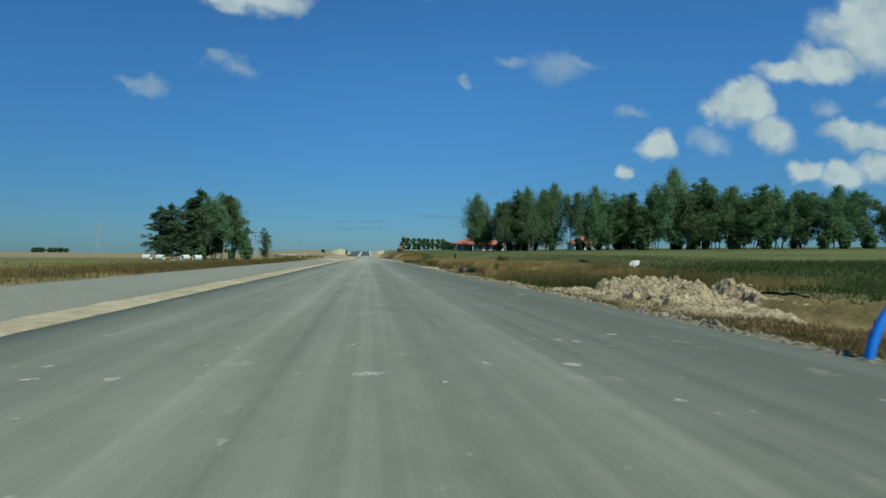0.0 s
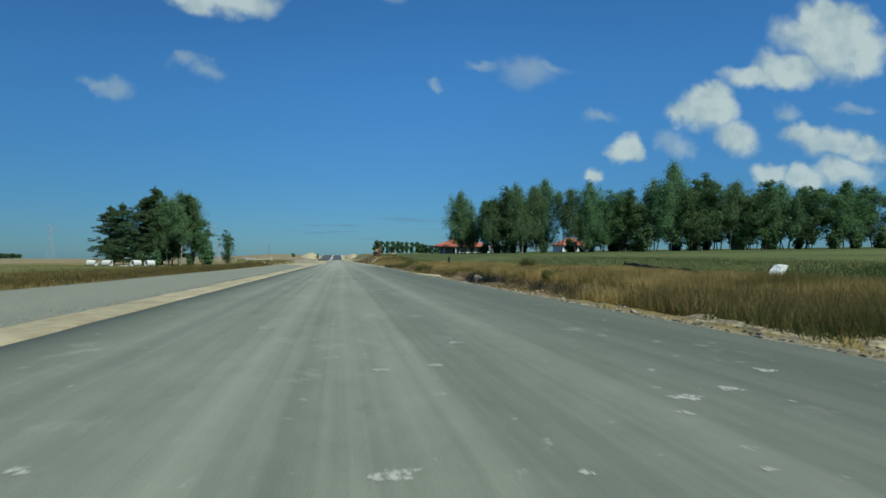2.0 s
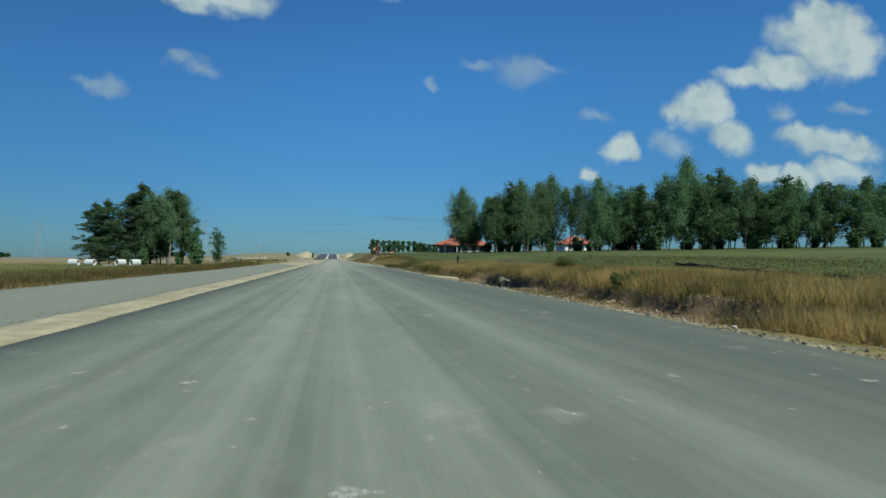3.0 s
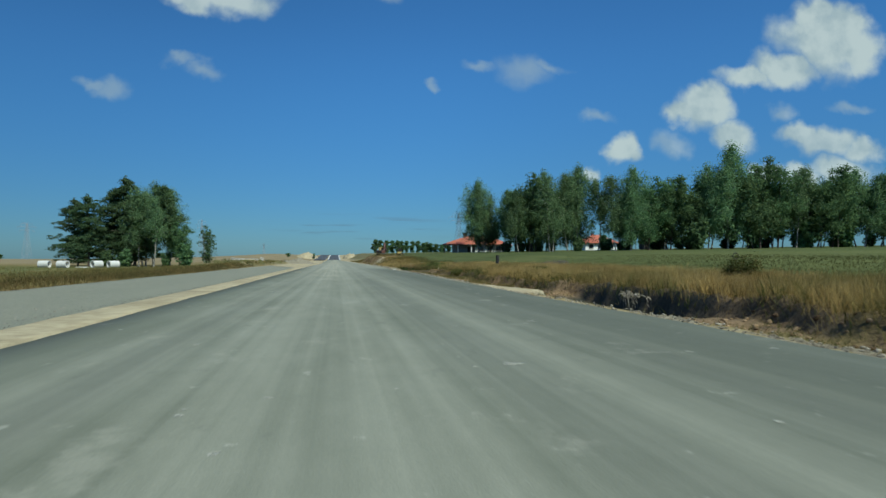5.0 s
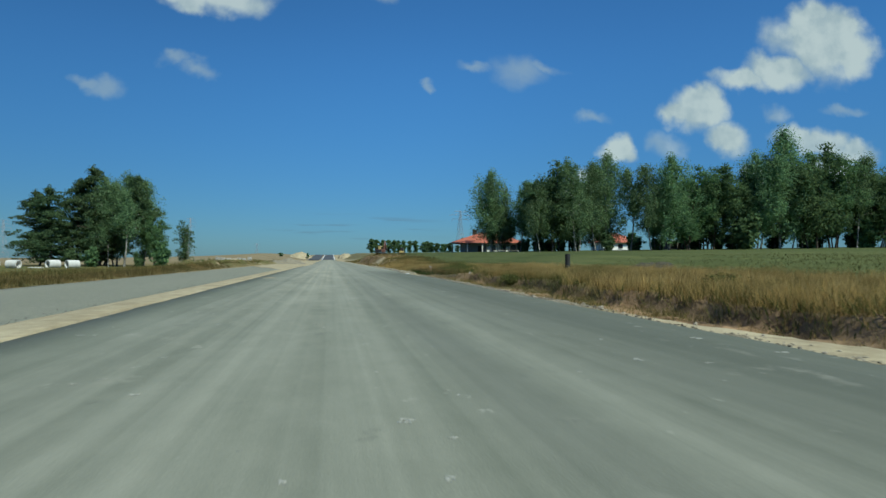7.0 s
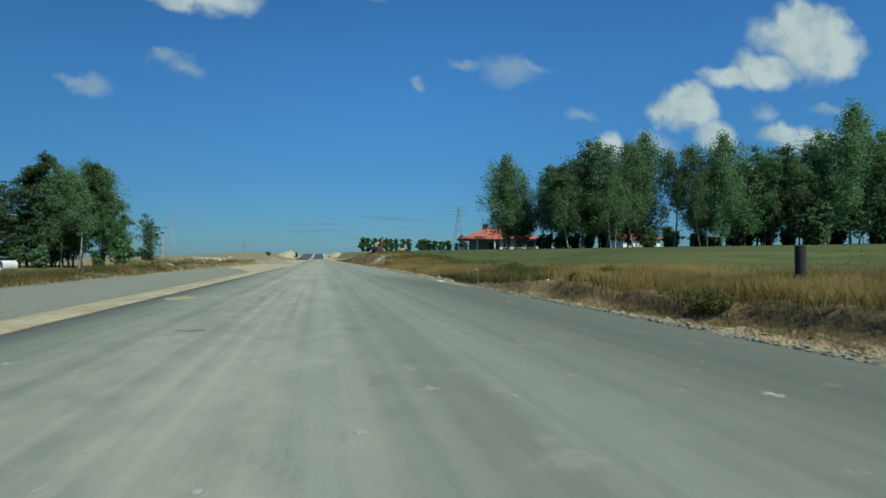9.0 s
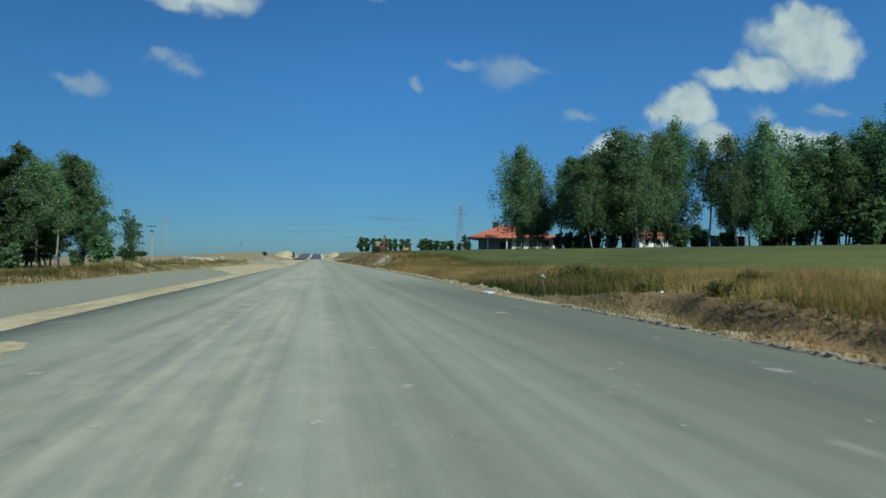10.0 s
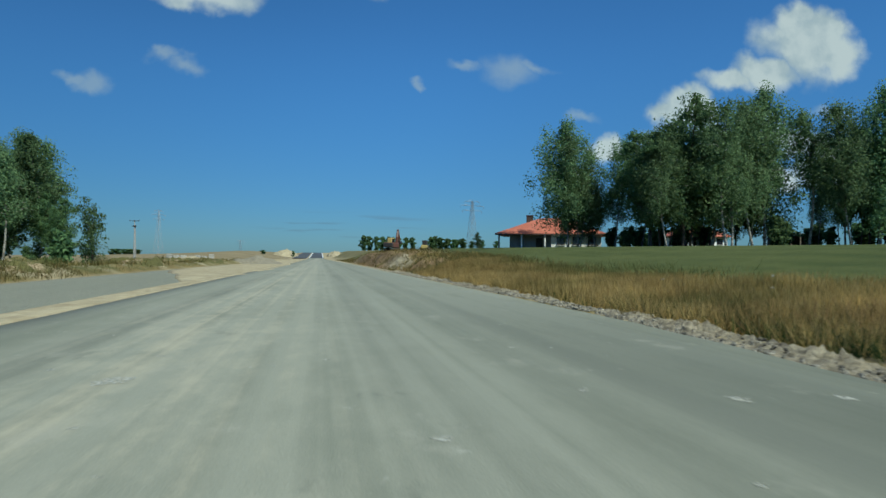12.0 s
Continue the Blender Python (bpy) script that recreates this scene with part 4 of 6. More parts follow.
    # undergrowth at the belt's foot
    for x, y, top in ((72.0, 161.5, 9.2), (88.0, 166.0, 9.0), (99.0, 164.0, 9.5), (107.5, 163.0, 10.0), (118.0, 154.0, 9.0), (123.0, 153.0, 8.6), (129.0, 152.0, 9.6)):
        plant(shrub, x, y, top, row(), "", 1.1)
    for i in range(8):
        x = 62.0 + i * 8.4 + rng.uniform(-1, 1)
        y = 177.5 - (x - 44) * 0.10 + rng.uniform(-1.5, 2.5)
        plant(shrub, x, y, height(x, y) + rng.uniform(2.2, 4.2), row(), "", rng.uniform(1.0, 1.5))
    for i in range(4):
        x, y = 37.5 + i * 3.4 + rng.uniform(-0.5, 0.5), 181.0 + rng.uniform(-1.5, 1.5)
        plant(shrub, x, y, height(x, y) + rng.uniform(2.2, 3.6), row(), "", rng.uniform(0.9, 1.2))
    # the clump beside the corn
    for x, y, top in ((-58.5, 214.0, 2.6), (-45.6, 219.5, 2.2)):
        plant(shrub, x, y, top, row(), "low green bush under the trees", 1.0)
    plant(pine, -68.8, 224.0, 16.8, 30, widen=1.0)
    for x, y, top, kind in ((-64.0, 218.0, 17.2, pine), (-60.0, 223.0, 19.2, pine), (-55.2, 222.0, 22.6, pine), (-52.6, 225.0, 21.4, birch_b), (-51.8, 218.0, 18.2, birch_c), (-49.2, 222.0, 20.4, aspen), (-45.0, 221.0, 20.4, aspen), (-47.6, 227.0, 19.6, birch_c), (-57.0, 230.0, 20.4, broad_a)):
        plant(kind, x, y, top, row())
    plant(shrub, -53.5, 212.0, 3.4, 10, "low green bush before the pines", 1.0)
    plant(silver, -47.2, 214.0, 16.5, 40)
    plant(young, -32.6, 206.5, 8.9, 0, widen=0.8)
    plant(broad_b, -42.2, 219.0, 10.8, 40, widen=0.8)
    plant(shrub, -40.0, 216.0, 4.8, 80, "low dark bush at the edge of the trees", 1.0)
    # the far row past the diggers
    far = make_tree("lime_tree", "broad", 19, 12.0, 3.9, 0.0, 20, 16, 0.95, DARK_BARK, BROAD_LEAF, "far round-topped tree in a row on the rise", 1, 0.16, 0.1)
    for x, top in ((34.5, 19.0), (39.5, 18.6), (45.0, 18.2), (50.0, 18.4), (54.5, 18.2), (59.0, 18.0), (63.8, 18.2)):
        plant(far, x, 630 + rng.uniform(-6, 6), top, row())
    for x, y, top in ((65.2, 600, 17.0), (70.4, 600, 17.2)):
        plant(far, x, y, top, row())
    plant(far, -19.5, 592, height(-19.5, 592) + 4.2, row(), "dark bush on the sand heap by the cutting", 1.0)
    for x, top in ((37.9, 8.5), (39.9, 8.9), (41.7, 8.5), (43.8, 8.2), (46.1, 7.9), (48.0, 8.0), (50.3, 8.4), (53.2, 7.4), (57.6, 7.6), (62.0, 7.6)):
        plant(far, x, 330 + rng.uniform(-3, 3), top, row(), "round bush at the field's edge near the pylon", 1.45)
    plant(pine, 55.4, 330, 10.8, row(), "small dark conifer near the pylon")
    for i in range(10):
        plant(far, -292 + i * 3.0, 600 + rng.uniform(-4, 4), 4.0 + rng.uniform(-0.5, 0.5), row(), "low far clump of trees in the corn", 2.4)
    for i in range(8):
        plant(far, -146 + i * 2.4, 600 + rng.uniform(-4, 4), 5.5 + rng.uniform(-0.4, 0.4), row(), "low far clump of trees in the corn", 2.2)
    plant(far, -38.5, 560, height(-38.5, 560) + 2.7, row(), "lone dark bush on the skyline", 2.6)


build_trees()


# ---- buildings ----
def hip_roof(bm, x0, x1, y0, y1, z, rise, ridge, thick=0.18):
    """A hipped roof with eaves of some thickness; ridge: its length along x."""
    cx, cy = (x0 + x1) / 2, (y0 + y1) / 2
    low = [bm.verts.new((x, y, z - thick)) for x, y in ((x0, y0), (x1, y0), (x1, y1), (x0, y1))]
    eave = [bm.verts.new((x, y, z)) for x, y in ((x0, y0), (x1, y0), (x1, y1), (x0, y1))]
    a, b = bm.verts.new((cx - ridge / 2, cy, z + rise)), bm.verts.new((cx + ridge / 2, cy, z + rise))
    bm.faces.new(low)
    for i in range(4):
        bm.faces.new((low[i], low[(i + 1) % 4], eave[(i + 1) % 4], eave[i]))
    bm.faces.new((eave[0], eave[1], b, a))
    bm.faces.new((eave[2], eave[3], a, b))
    bm.faces.new((eave[1], eave[2], b))
    bm.faces.new((eave[3], eave[0], a))
    return bm


def add_window(house, x, y, z, w, h):
    """A window in a wall that faces -y: frame, pane and sill."""
    bm = bmesh.new()
    for dx, dz, sx, sz in ((-w / 2, 0, 0.09, h), (w / 2, 0, 0.09, h), (0, h / 2, w + 0.09, 0.09), (0, -h / 2, w + 0.09, 0.09), (0, 0, 0.06, h)):
        box(bm, (x + dx, y - 0.03, z + dz), (sx, 0.10, sz))
    win = part("window", bm, DARK_WOOD, house, "dark-framed window")
    part("pane", box(bmesh.new(), (x, y + 0.005, z), (w - 0.09, 0.03, h - 0.09)), PANE, win)
    part("sill", box(bmesh.new(), (x, y - 0.09, z - h / 2 - 0.09), (w + 0.25, 0.22, 0.06)), CONCRETE, win)


def build_houses():
    # the bungalow with an open porch at its near end
    m = pose(25.2, 199.5, 2.15, 0, 0, -24)
    house = empty("house", m, "white plastered bungalow with red hipped roof and open porch", "house")
    part("wall", box(bmesh.new(), (11.9, 5.3, 1.3), (7.2, 8.6, 2.75)), PLASTER, house)
    # the shade of eaves and trees is put into this wall's grey
    part("wall", box(bmesh.new(), (5.05, 6.3, 1.3), (6.3, 6.6, 2.75)), SHADE_POLE_GREY, house, "wall set back under the porch, its grey holding the shade")
    part("roof", hip_roof(bmesh.new(), 0.0, 16.3, 0.4, 10.6, 2.85, 2.55, 3.7), ROOF_TILE, house, "red tiled hipped roof")
    part("gutter", box(bmesh.new(), (8.15, 0.33, 2.70), (16.3, 0.12, 0.14)), DARK_WOOD, house)
    chimney = part("chimney", box(bmesh.new(), (4.7, 5.8, 4.85), (1.0, 0.9, 1.9), 0.03), CHIMNEY_BRICK, house, "dark brick chimney")
    part("cap", box(bmesh.new(), (4.7, 5.8, 5.82), (1.16, 1.06, 0.10)), CHIMNEY_BRICK, chimney)
    for x in (0.6, 4.0, 7.4):
        bm = rod(bmesh.new(), (x, 0.6, -0.3), (x, 0.6, 2.7), 0.14, 0.12, 10)
        part("column", bm, WOOD if x < 1 else PLASTER, house)
    for x in (9.7, 12.0, 14.2):
        add_window(house, x, 0.98, 1.75, 1.1, 1.1)
    part("door", box(bmesh.new(), (6.4, 2.96, 1.2), (1.0, 0.10, 2.05), 0.02), DARK_WOOD, house)
    # the second bungalow behind the trees
    base = 4.0
    house = empty("house", Matrix.Translation((0, 0, 0)), "small white house with red hipped roof behind the birches", "house")
    part("wall", box(bmesh.new(), (82.4, 238.0, base + 1.2), (10.6, 9.0, 2.8)), PLASTER, house)
    part("roof", hip_roof(bmesh.new(), 76.2, 88.6, 232.6, 243.4, base + 2.7, 2.7, 2.5), ROOF_TILE, house, "red tiled hipped roof")
    part("chimney", box(bmesh.new(), (81.5, 238.5, base + 5.2), (0.8, 0.7, 1.5), 0.03), CHIMNEY_BRICK, house)
    for x in (79.0, 82.4, 85.8):
        add_window(house, x, 233.48, base + 1.5, 1.3, 1.2)
    # the open shed
    z = height(94.3, 223.0)
    shed = empty("open_shed", Matrix.Translation((94.3, 223.0, z)), "open-fronted dark board shed with pale flat roof", "shed")
    part("back_wall", box(bmesh.new(), (0, 2.0, 1.1), (6.6, 0.12, 2.4)), DARK_WOOD, shed)
    for x in (-3.25, 3.25):
        part("side_wall", box(bmesh.new(), (x, 0.2, 1.1), (0.12, 3.6, 2.4)), DARK_WOOD, shed)
    part("roof", box(bmesh.new(), (0, 0, 2.42), (7.6, 5.0, 0.16), 0.02), SHEET, shed, "pale sheet-metal roof")
    for x in (-3.2, -1.1, 1.1, 3.2):
        part("post", box(bmesh.new(), (x, -2.1, 1.1), (0.14, 0.14, 2.4)), WOOD, shed)


build_houses()


# ---- poles and pylons ----
def build_pylon(x, y, tall, foot, turn, label):
    z = height(x, y)
    pylon = empty("power_pylon", Matrix.Translation((x, y, z)) @ Matrix.Rotation(radians(turn), 4, "Z"), label, "pylon", "power pylons")
    width = lambda t: foot * (1 - t) ** 1.15 + 0.55
    levels = np.array([0, 0.16, 0.3, 0.43, 0.55, 0.66, 0.76, 0.85, 0.93, 1.0])
    corners = ((-1, -1), (1, -1), (1, 1), (-1, 1))
    at = lambda t, k: Vector((corners[k][0] * width(t) / 2, corners[k][1] * width(t) / 2, tall * t))
    for k in range(4):
        bm = bmesh.new()
        for a, b in zip(levels[:-1], levels[1:]):
            rod(bm, at(a, k), at(b, k), 0.055, 0.05, 5)
        part("leg", bm, HAZY_ZINC, pylon)
    bm = bmesh.new()
    for a, b in zip(levels[:-1], levels[1:]):
        for k in range(4):
            m = (k + 1) % 4
            rod(bm, at(a, k), at(b, m), 0.036, 0.036, 4)
            rod(bm, at(a, m), at(b, k), 0.036, 0.036, 4)
            rod(bm, at(b, k), at(b, m), 0.036, 0.036, 4)
    part("bracing", bm, HAZY_ZINC, pylon)
    for t, reach in ((0.80, 4.6), (0.90, 5.6), (0.985, 3.6)):
        bm = bmesh.new()
        for s in (-1, 1):
            rod(bm, (0, -0.3, tall * t), (s * reach, 0, tall * t), 0.07, 0.05, 4)
            rod(bm, (0, 0.3, tall * t), (s * reach, 0, tall * t), 0.07, 0.05, 4)
            rod(bm, (0, 0, tall * t + 0.9), (s * reach, 0, tall * t), 0.036, 0.036, 4)
            rod(bm, (s * reach, 0, tall * t), (s * reach, 0, tall * t - 0.9), 0.06, 0.06, 5)
        part("crossarm", bm, HAZY_ZINC, pylon)


build_pylon(60.3, 360.0, 19.7, 3.4, 20, "grey lattice steel power pylon behind the bushes")
build_pylon(-93.0, 505.0, 25.5, 3.6, 62, "distant pale grey lattice power pylon over the corn")
build_pylon(-172.0, 432.0, 20.5, 3.4, 62, "distant pale grey lattice power pylon over the corn")
build_pylon(-97.0, 930.0, 22.0, 5.0, 30, "very distant lattice pylon on the skyline")


def build_utility_pole():
    x, y = -51.6, 300.0
    z = height(x, y)
    pole = empty("utility_pole", Matrix.Translation((x, y, z)), "grey concrete utility pole with crossarm beside the corn", "utility pole")
    part("pole", rod(bmesh.new(), (0, 0, -0.5), (0, 0, 10.8 - z), 0.19, 0.12, 10), SHADE_POLE_GREY, pole)
    part("pole", rod(bmesh.new(), (0.42, 0.2, -0.5), (0.2, 0.1, 9.2 - z), 0.13, 0.10, 8), SHADE_POLE_GREY, pole, "leaning concrete strut")
    part("crossarm", box(bmesh.new(), (0, -0.2, 10.75 - z), (2.6, 0.14, 0.16), 0.02), STEEL, pole)
    for dx in (-1.15, 0.0, 1.15):
        part("insulator", rod(bmesh.new(), (dx, -0.2, 10.80 - z), (dx, -0.2, 11.02 - z), 0.10, 0.07, 8), STEEL, pole)
    part("bracket", box(bmesh.new(), (0, -0.2, 9.3 - z), (1.1, 0.3, 0.35), 0.03), STEEL, pole)


build_utility_pole()


# ---- machines far ahead ----
def build_excavator():
    x, y = 10.0, 200.0
    z = height(x, y)
    machine = empty("excavator", Matrix.Translation((x, y, z)) @ Matrix.Rotation(radians(58), 4, "Z") @ Matrix.Scale(0.66, 4), "small red-brown tracked excavator with raised boom on the roadside bank", "excavator")
    for s in (-1, 1):
        bm = box(bmesh.new(), (0, s * 1.0, 0.42), (3.6, 0.55, 0.84), 0.25)
        track = part("track", bm, STEEL, machine)
        for dx in (-1.2, -0.4, 0.4, 1.2):
            part("roller", rod(bmesh.new(), (dx, s * 1.0 - 0.30, 0.36), (dx, s * 1.0 + 0.30, 0.36), 0.26, 0.26, 10), STEEL, track)
    part("body", box(bmesh.new(), (-0.5, 0, 1.45), (3.0, 2.4, 1.1), 0.12), ORANGE_PAINT, machine)
    cab = part("cab", box(bmesh.new(), (0.55, 0.65, 2.2), (1.5, 1.0, 1.7), 0.10), YELLOW_PAINT, machine, "pale yellow cab")
    part("pane", box(bmesh.new(), (0.60, 0.14, 2.35), (1.2, 0.04, 1.0)), PANE, cab)
    part("pane", box(bmesh.new(), (1.31, 0.65, 2.35), (0.04, 0.8, 1.0)), PANE, cab)
    part("counterweight", box(bmesh.new(), (-2.0, 0, 1.4), (0.7, 2.3, 1.0), 0.15), STEEL, machine)
    bm = bmesh.new()
    rod(bm, (0.9, -0.5, 1.5), (1.05, -0.6, 3.2), 0.34, 0.32, 6)
    rod(bm, (1.05, -0.6, 3.2), (1.5, -0.6, 4.7), 0.32, 0.22, 6)
    part("boom", bm, ORANGE_PAINT, machine)
    part("stick", rod(bmesh.new(), (1.4, -0.6, 4.9), (2.5, -0.6, 2.4), 0.24, 0.18, 6), ORANGE_PAINT, machine)
    part("bucket", box(bmesh.new(), (2.5, -0.6, 2.1), (0.8, 0.9, 0.7), 0.12), STEEL, machine)
    part("cylinder", rod(bmesh.new(), (1.4, -0.5, 1.9), (1.55, -0.6, 3.6), 0.09, 0.07, 8), HAZY_ZINC, machine)


def build_dumper():
    x, y = 14.3, 197.0
    z = height(x, y)
    machine = empty("wheel_loader", Matrix.Translation((x, y, z)) @ Matrix.Rotation(radians(70), 4, "Z") @ Matrix.Scale(0.62, 4), "small yellow wheel loader parked on the verge", "wheel loader")
    part("body", box(bmesh.new(), (-0.6, 0, 1.0), (2.2, 1.3, 0.8), 0.10), YELLOW_PAINT, machine)
    cab = part("cab", box(bmesh.new(), (-0.2, 0, 1.9), (1.0, 1.1, 1.2), 0.08), STEEL, machine)
    part("pane", box(bmesh.new(), (0.32, 0, 2.0), (0.04, 0.9, 0.8)), PANE, cab)
    for dx in (-1.1, 0.8):
        for s in (-1, 1):
            wheel = part("wheel", rod(bmesh.new(), (dx, s * 0.62, 0.5), (dx, s * 0.98, 0.5), 0.5, 0.5, 16), BLACK_PLASTIC, machine)
            part("rim", rod(bmesh.new(), (dx, s * 0.70, 0.5), (dx, s * 1.0, 0.5), 0.26, 0.24, 12), YELLOW_PAINT, wheel)
    part("arm", rod(bmesh.new(), (0.3, 0, 1.2), (2.0, 0, 0.5), 0.14, 0.12, 6), YELLOW_PAINT, machine)
    part("bucket", box(bmesh.new(), (2.3, 0, 0.42), (0.7, 1.7, 0.7), 0.1), STEEL, machine)


build_excavator()
build_dumper()


# ---- heaps, pipes, slabs ----
def heap(name, x, y, rx, ry, tall, seed, mat, label, category, turn=0.0, lumpy=0.22, cells=54):
    """A mound of loose earth with a ragged, lumpy surface and its foot in the ground."""
    t = np.linspace(-1.15, 1.15, cells)
    u, v = np.meshgrid(t, t)
    r = np.sqrt(u ** 2 + v ** 2)
    c, s = math.cos(radians(turn)), math.sin(radians(turn))
    px, py = x + u * rx * c - v * ry * s, y + u * rx * s + v * ry * c
    wob = (soft_noise(u * 1.7 + seed, v * 1.7, seed) - 0.5) * 0.7
    shape = np.clip(1 - (r + wob * 0.6), 0, 1) ** 0.75
    lumps = (soft_noise(px * 1.3, py * 1.3, seed + 3, 4) - 0.35) * lumpy * 2 + (soft_noise(px * 5, py * 5, seed + 5, 2) - 0.5) * lumpy * 0.7
    sharp = np.abs(soft_noise(px * 2.2, py * 2.2, seed + 9, 4) - 0.5) * 2
    lumps = lumps + (0.22 - sharp) * lumpy * 0.9 + (soft_noise(px * 8, py * 8, seed + 11, 3) - 0.5) * lumpy * 0.95
    z = ground_z(px, py) - 0.08 + shape * tall * (0.8 + 0.5 * (soft_noise(u * 2.2, v * 2.2, seed + 7) - 0.5)) + lumps * tall * np.minimum(shape * 4, 1)
    z = np.where(r > 1.05, ground_z(px, py) - 0.12, z)
    i, j = np.meshgrid(np.arange(cells - 1), np.arange(cells - 1), indexing="ij")
    a = i * cells + j
    quads = np.stack([a, a + 1, a + cells + 1, a + cells], -1).reshape(-1, 4)
    ob = raw(name, np.stack([px, py, z], -1).reshape(-1, 3), quads, mat)
    return tagged(ob, label, category)


def stones(name, xy, sizes, seed, mat, label, sink=0.3, lift=None):
    """Loose angular stones or clods in one mesh."""
    rng = np.random.default_rng(seed)
    bm = bmesh.new()
    bmesh.ops.create_icosphere(bm, subdivisions=1, radius=1.0)
    bm.verts.ensure_lookup_table()
    unit = np.array([v.co[:] for v in bm.verts])
    tris = np.array([[v.index for v in f.verts] for f in bm.faces])
    bm.free()
    n = len(xy)
    shape = unit[None] * (1 + rng.uniform(-0.42, 0.36, (n, len(unit), 1))) * rng.uniform(0.7, 1.3, (n, 1, 3)) * np.array([1, 1, 0.72])
    turn = rng.uniform(0, 2 * np.pi, n)
    c, s = np.cos(turn)[:, None], np.sin(turn)[:, None]
    sx, sy = shape[..., 0] * c - shape[..., 1] * s, shape[..., 0] * s + shape[..., 1] * c
    z = ground_z(xy[:, 0], xy[:, 1]) if lift is None else lift
    size = sizes[:, None]
    verts = np.stack([xy[:, :1] + sx * size, xy[:, 1:] + sy * size, (z + sizes * (0.6 - sink))[:, None] + shape[..., 2] * size], -1)
    faces = (tris[None] + np.arange(n)[:, None, None] * len(unit)).reshape(-1, 3)
    return tagged(raw(name, verts.reshape(-1, 3), faces, mat), label, "stones", kind="stuff")


MOUNDS = ((-17.6, 146.0, 2.4, 5.0, 0.8, 51), (-21.5, 158.0, 3.4, 6.0, 1.1, 52), (-18.0, 172.0, 2.8, 6.0, 0.9, 53), (-24.0, 190.0, 4.4, 8.0, 1.5, 54), (-18.8, 200.0, 3.0, 6.0, 1.0, 57), (-19.5, 218.0, 3.4, 8.0, 1.2, 55), (-27.0, 236.0, 5.0, 9.0, 2.0, 56))


def build_heaps():
    rng = np.random.default_rng(77)
    heaps = [
        heap("clay_mound", 11.0, 22.9, 2.9, 4.7, 1.02, 3, SPOIL, "pale clayey spoil heap, lumpy, beside the asphalt", "spoil heap", -4, 0.34, 150),
        heap("clay_mound", 7.5, 21.6, 1.2, 3.0, 0.34, 8, SPOIL, "low crumbled tail of the spoil heap", "spoil heap", 8, 0.42, 70),
        heap("clay_mound", 9.4, 16.6, 2.2, 2.4, 0.34, 12, SPOIL, "small crumbled spoil heap with sparse weeds", "spoil heap", 0, 0.42, 60),
        heap("clay_mound", 5.95, 26.2, 0.75, 2.0, 0.20, 31, SPOIL, "low clay berm at the asphalt edge", "spoil heap", 0, 0.42, 44),
        heap("clay_mound", 7.3, 22.9, 1.3, 2.2, 0.26, 33, SPOIL, "crumbled clay slumped from the spoil heap", "spoil heap", 0, 0.42, 60),
    ]
    # clods over the heaps
    for ob, n, big in zip(heaps, (3800, 800, 500, 200, 500), (0.060, 0.045, 0.035, 0.035, 0.045)):
        spots = np.array([v.co[:] for v in ob.data.vertices])
        spots = spots[spots[:, 2] > ground_z(spots[:, 0], spots[:, 1]) + 0.03]
        spots = spots[rng.integers(0, len(spots), n)] + rng.normal(size=(n, 3)) * np.array([0.03, 0.03, 0.0])
        sizes = rng.uniform(0.008, 0.6 * big, n) * rng.choice([0.5, 0.7, 1.0, 1.2, 2.6], n, p=[0.25, 0.3, 0.25, 0.17, 0.03])
        stones("spoil_clods", spots[:, :2], sizes, 5, CLOD, "broken clay clods strewn over the heap", 0.35, spots[:, 2])
    # the soil bank by the white stone
    heap("soil_heap", 15.6, 39.3, 1.3, 1.2, 0.36, 20, DARK_SOIL, "small soil heap under a white stone", "soil heap", 0, 0.3, 30)
    heap("soil_heap", 16.8, 92.6, 1.6, 1.2, 0.55, 21, DARK_SOIL, "low dark soil heap in the green field", "soil heap", 0, 0.3, 28)
    # far heaps on both sides of the cutting
    heap("sand_mound", -25.5, 612, 9.0, 24.0, 6.6, 22, SAND, "big pale sand heap beside the far cutting", "sand heap", 0, 0.12, 40)
    heap("sand_mound", 10.0, 606, 5.5, 24.0, 5.4, 23, SAND, "pale sand heap beside the far cutting", "sand heap", 0, 0.12, 36)
    heap("sand_mound", 7.5, 171.0, 1.2, 6.0, 0.30, 24, SAND, "pale sand slumped down the roadside bank", "sand heap", 0, 0.25, 40)
    heap("sand_mound", -18.6, 164, 2.6, 7.0, 0.55, 25, SAND, "low pale sand heap beside the gravel bed", "sand heap", 0, 0.2, 40)
    heap("sand_mound", -17.5, 208, 3.0, 9.0, 0.7, 26, GROUND_SPOIL, "low weedy sand heap by the crossing", "sand heap", 0, 0.2, 36)
    heap("sand_mound", -32.4, 278.0, 9.5, 6.0, 2.0, 28, SAND, "long earth bank under a row of concrete blocks", "sand heap", 2, 0.06, 40)
    heap("gravel_pile", -12.0, 235.0, 4.8, 4.8, 1.9, 29, GRIT, "pale beige cone of gravel tipped at the crossing", "gravel heap", 0, 0.10, 44)
    for x, y, rx, ry, tall, seed in MOUNDS:
        heap("earth_mound", x, y, rx, ry, tall, seed, GROUND_SPOIL, "low scrubby mound of sandy earth by the gravel bed", "earth mound", 0, 0.25, 36)
    heap("soil_heap", -20.0, 262, 3.6, 6.0, 1.3, 27, SPOIL, "brown soil heap past the crossing", "soil heap", 0, 0.25, 34)


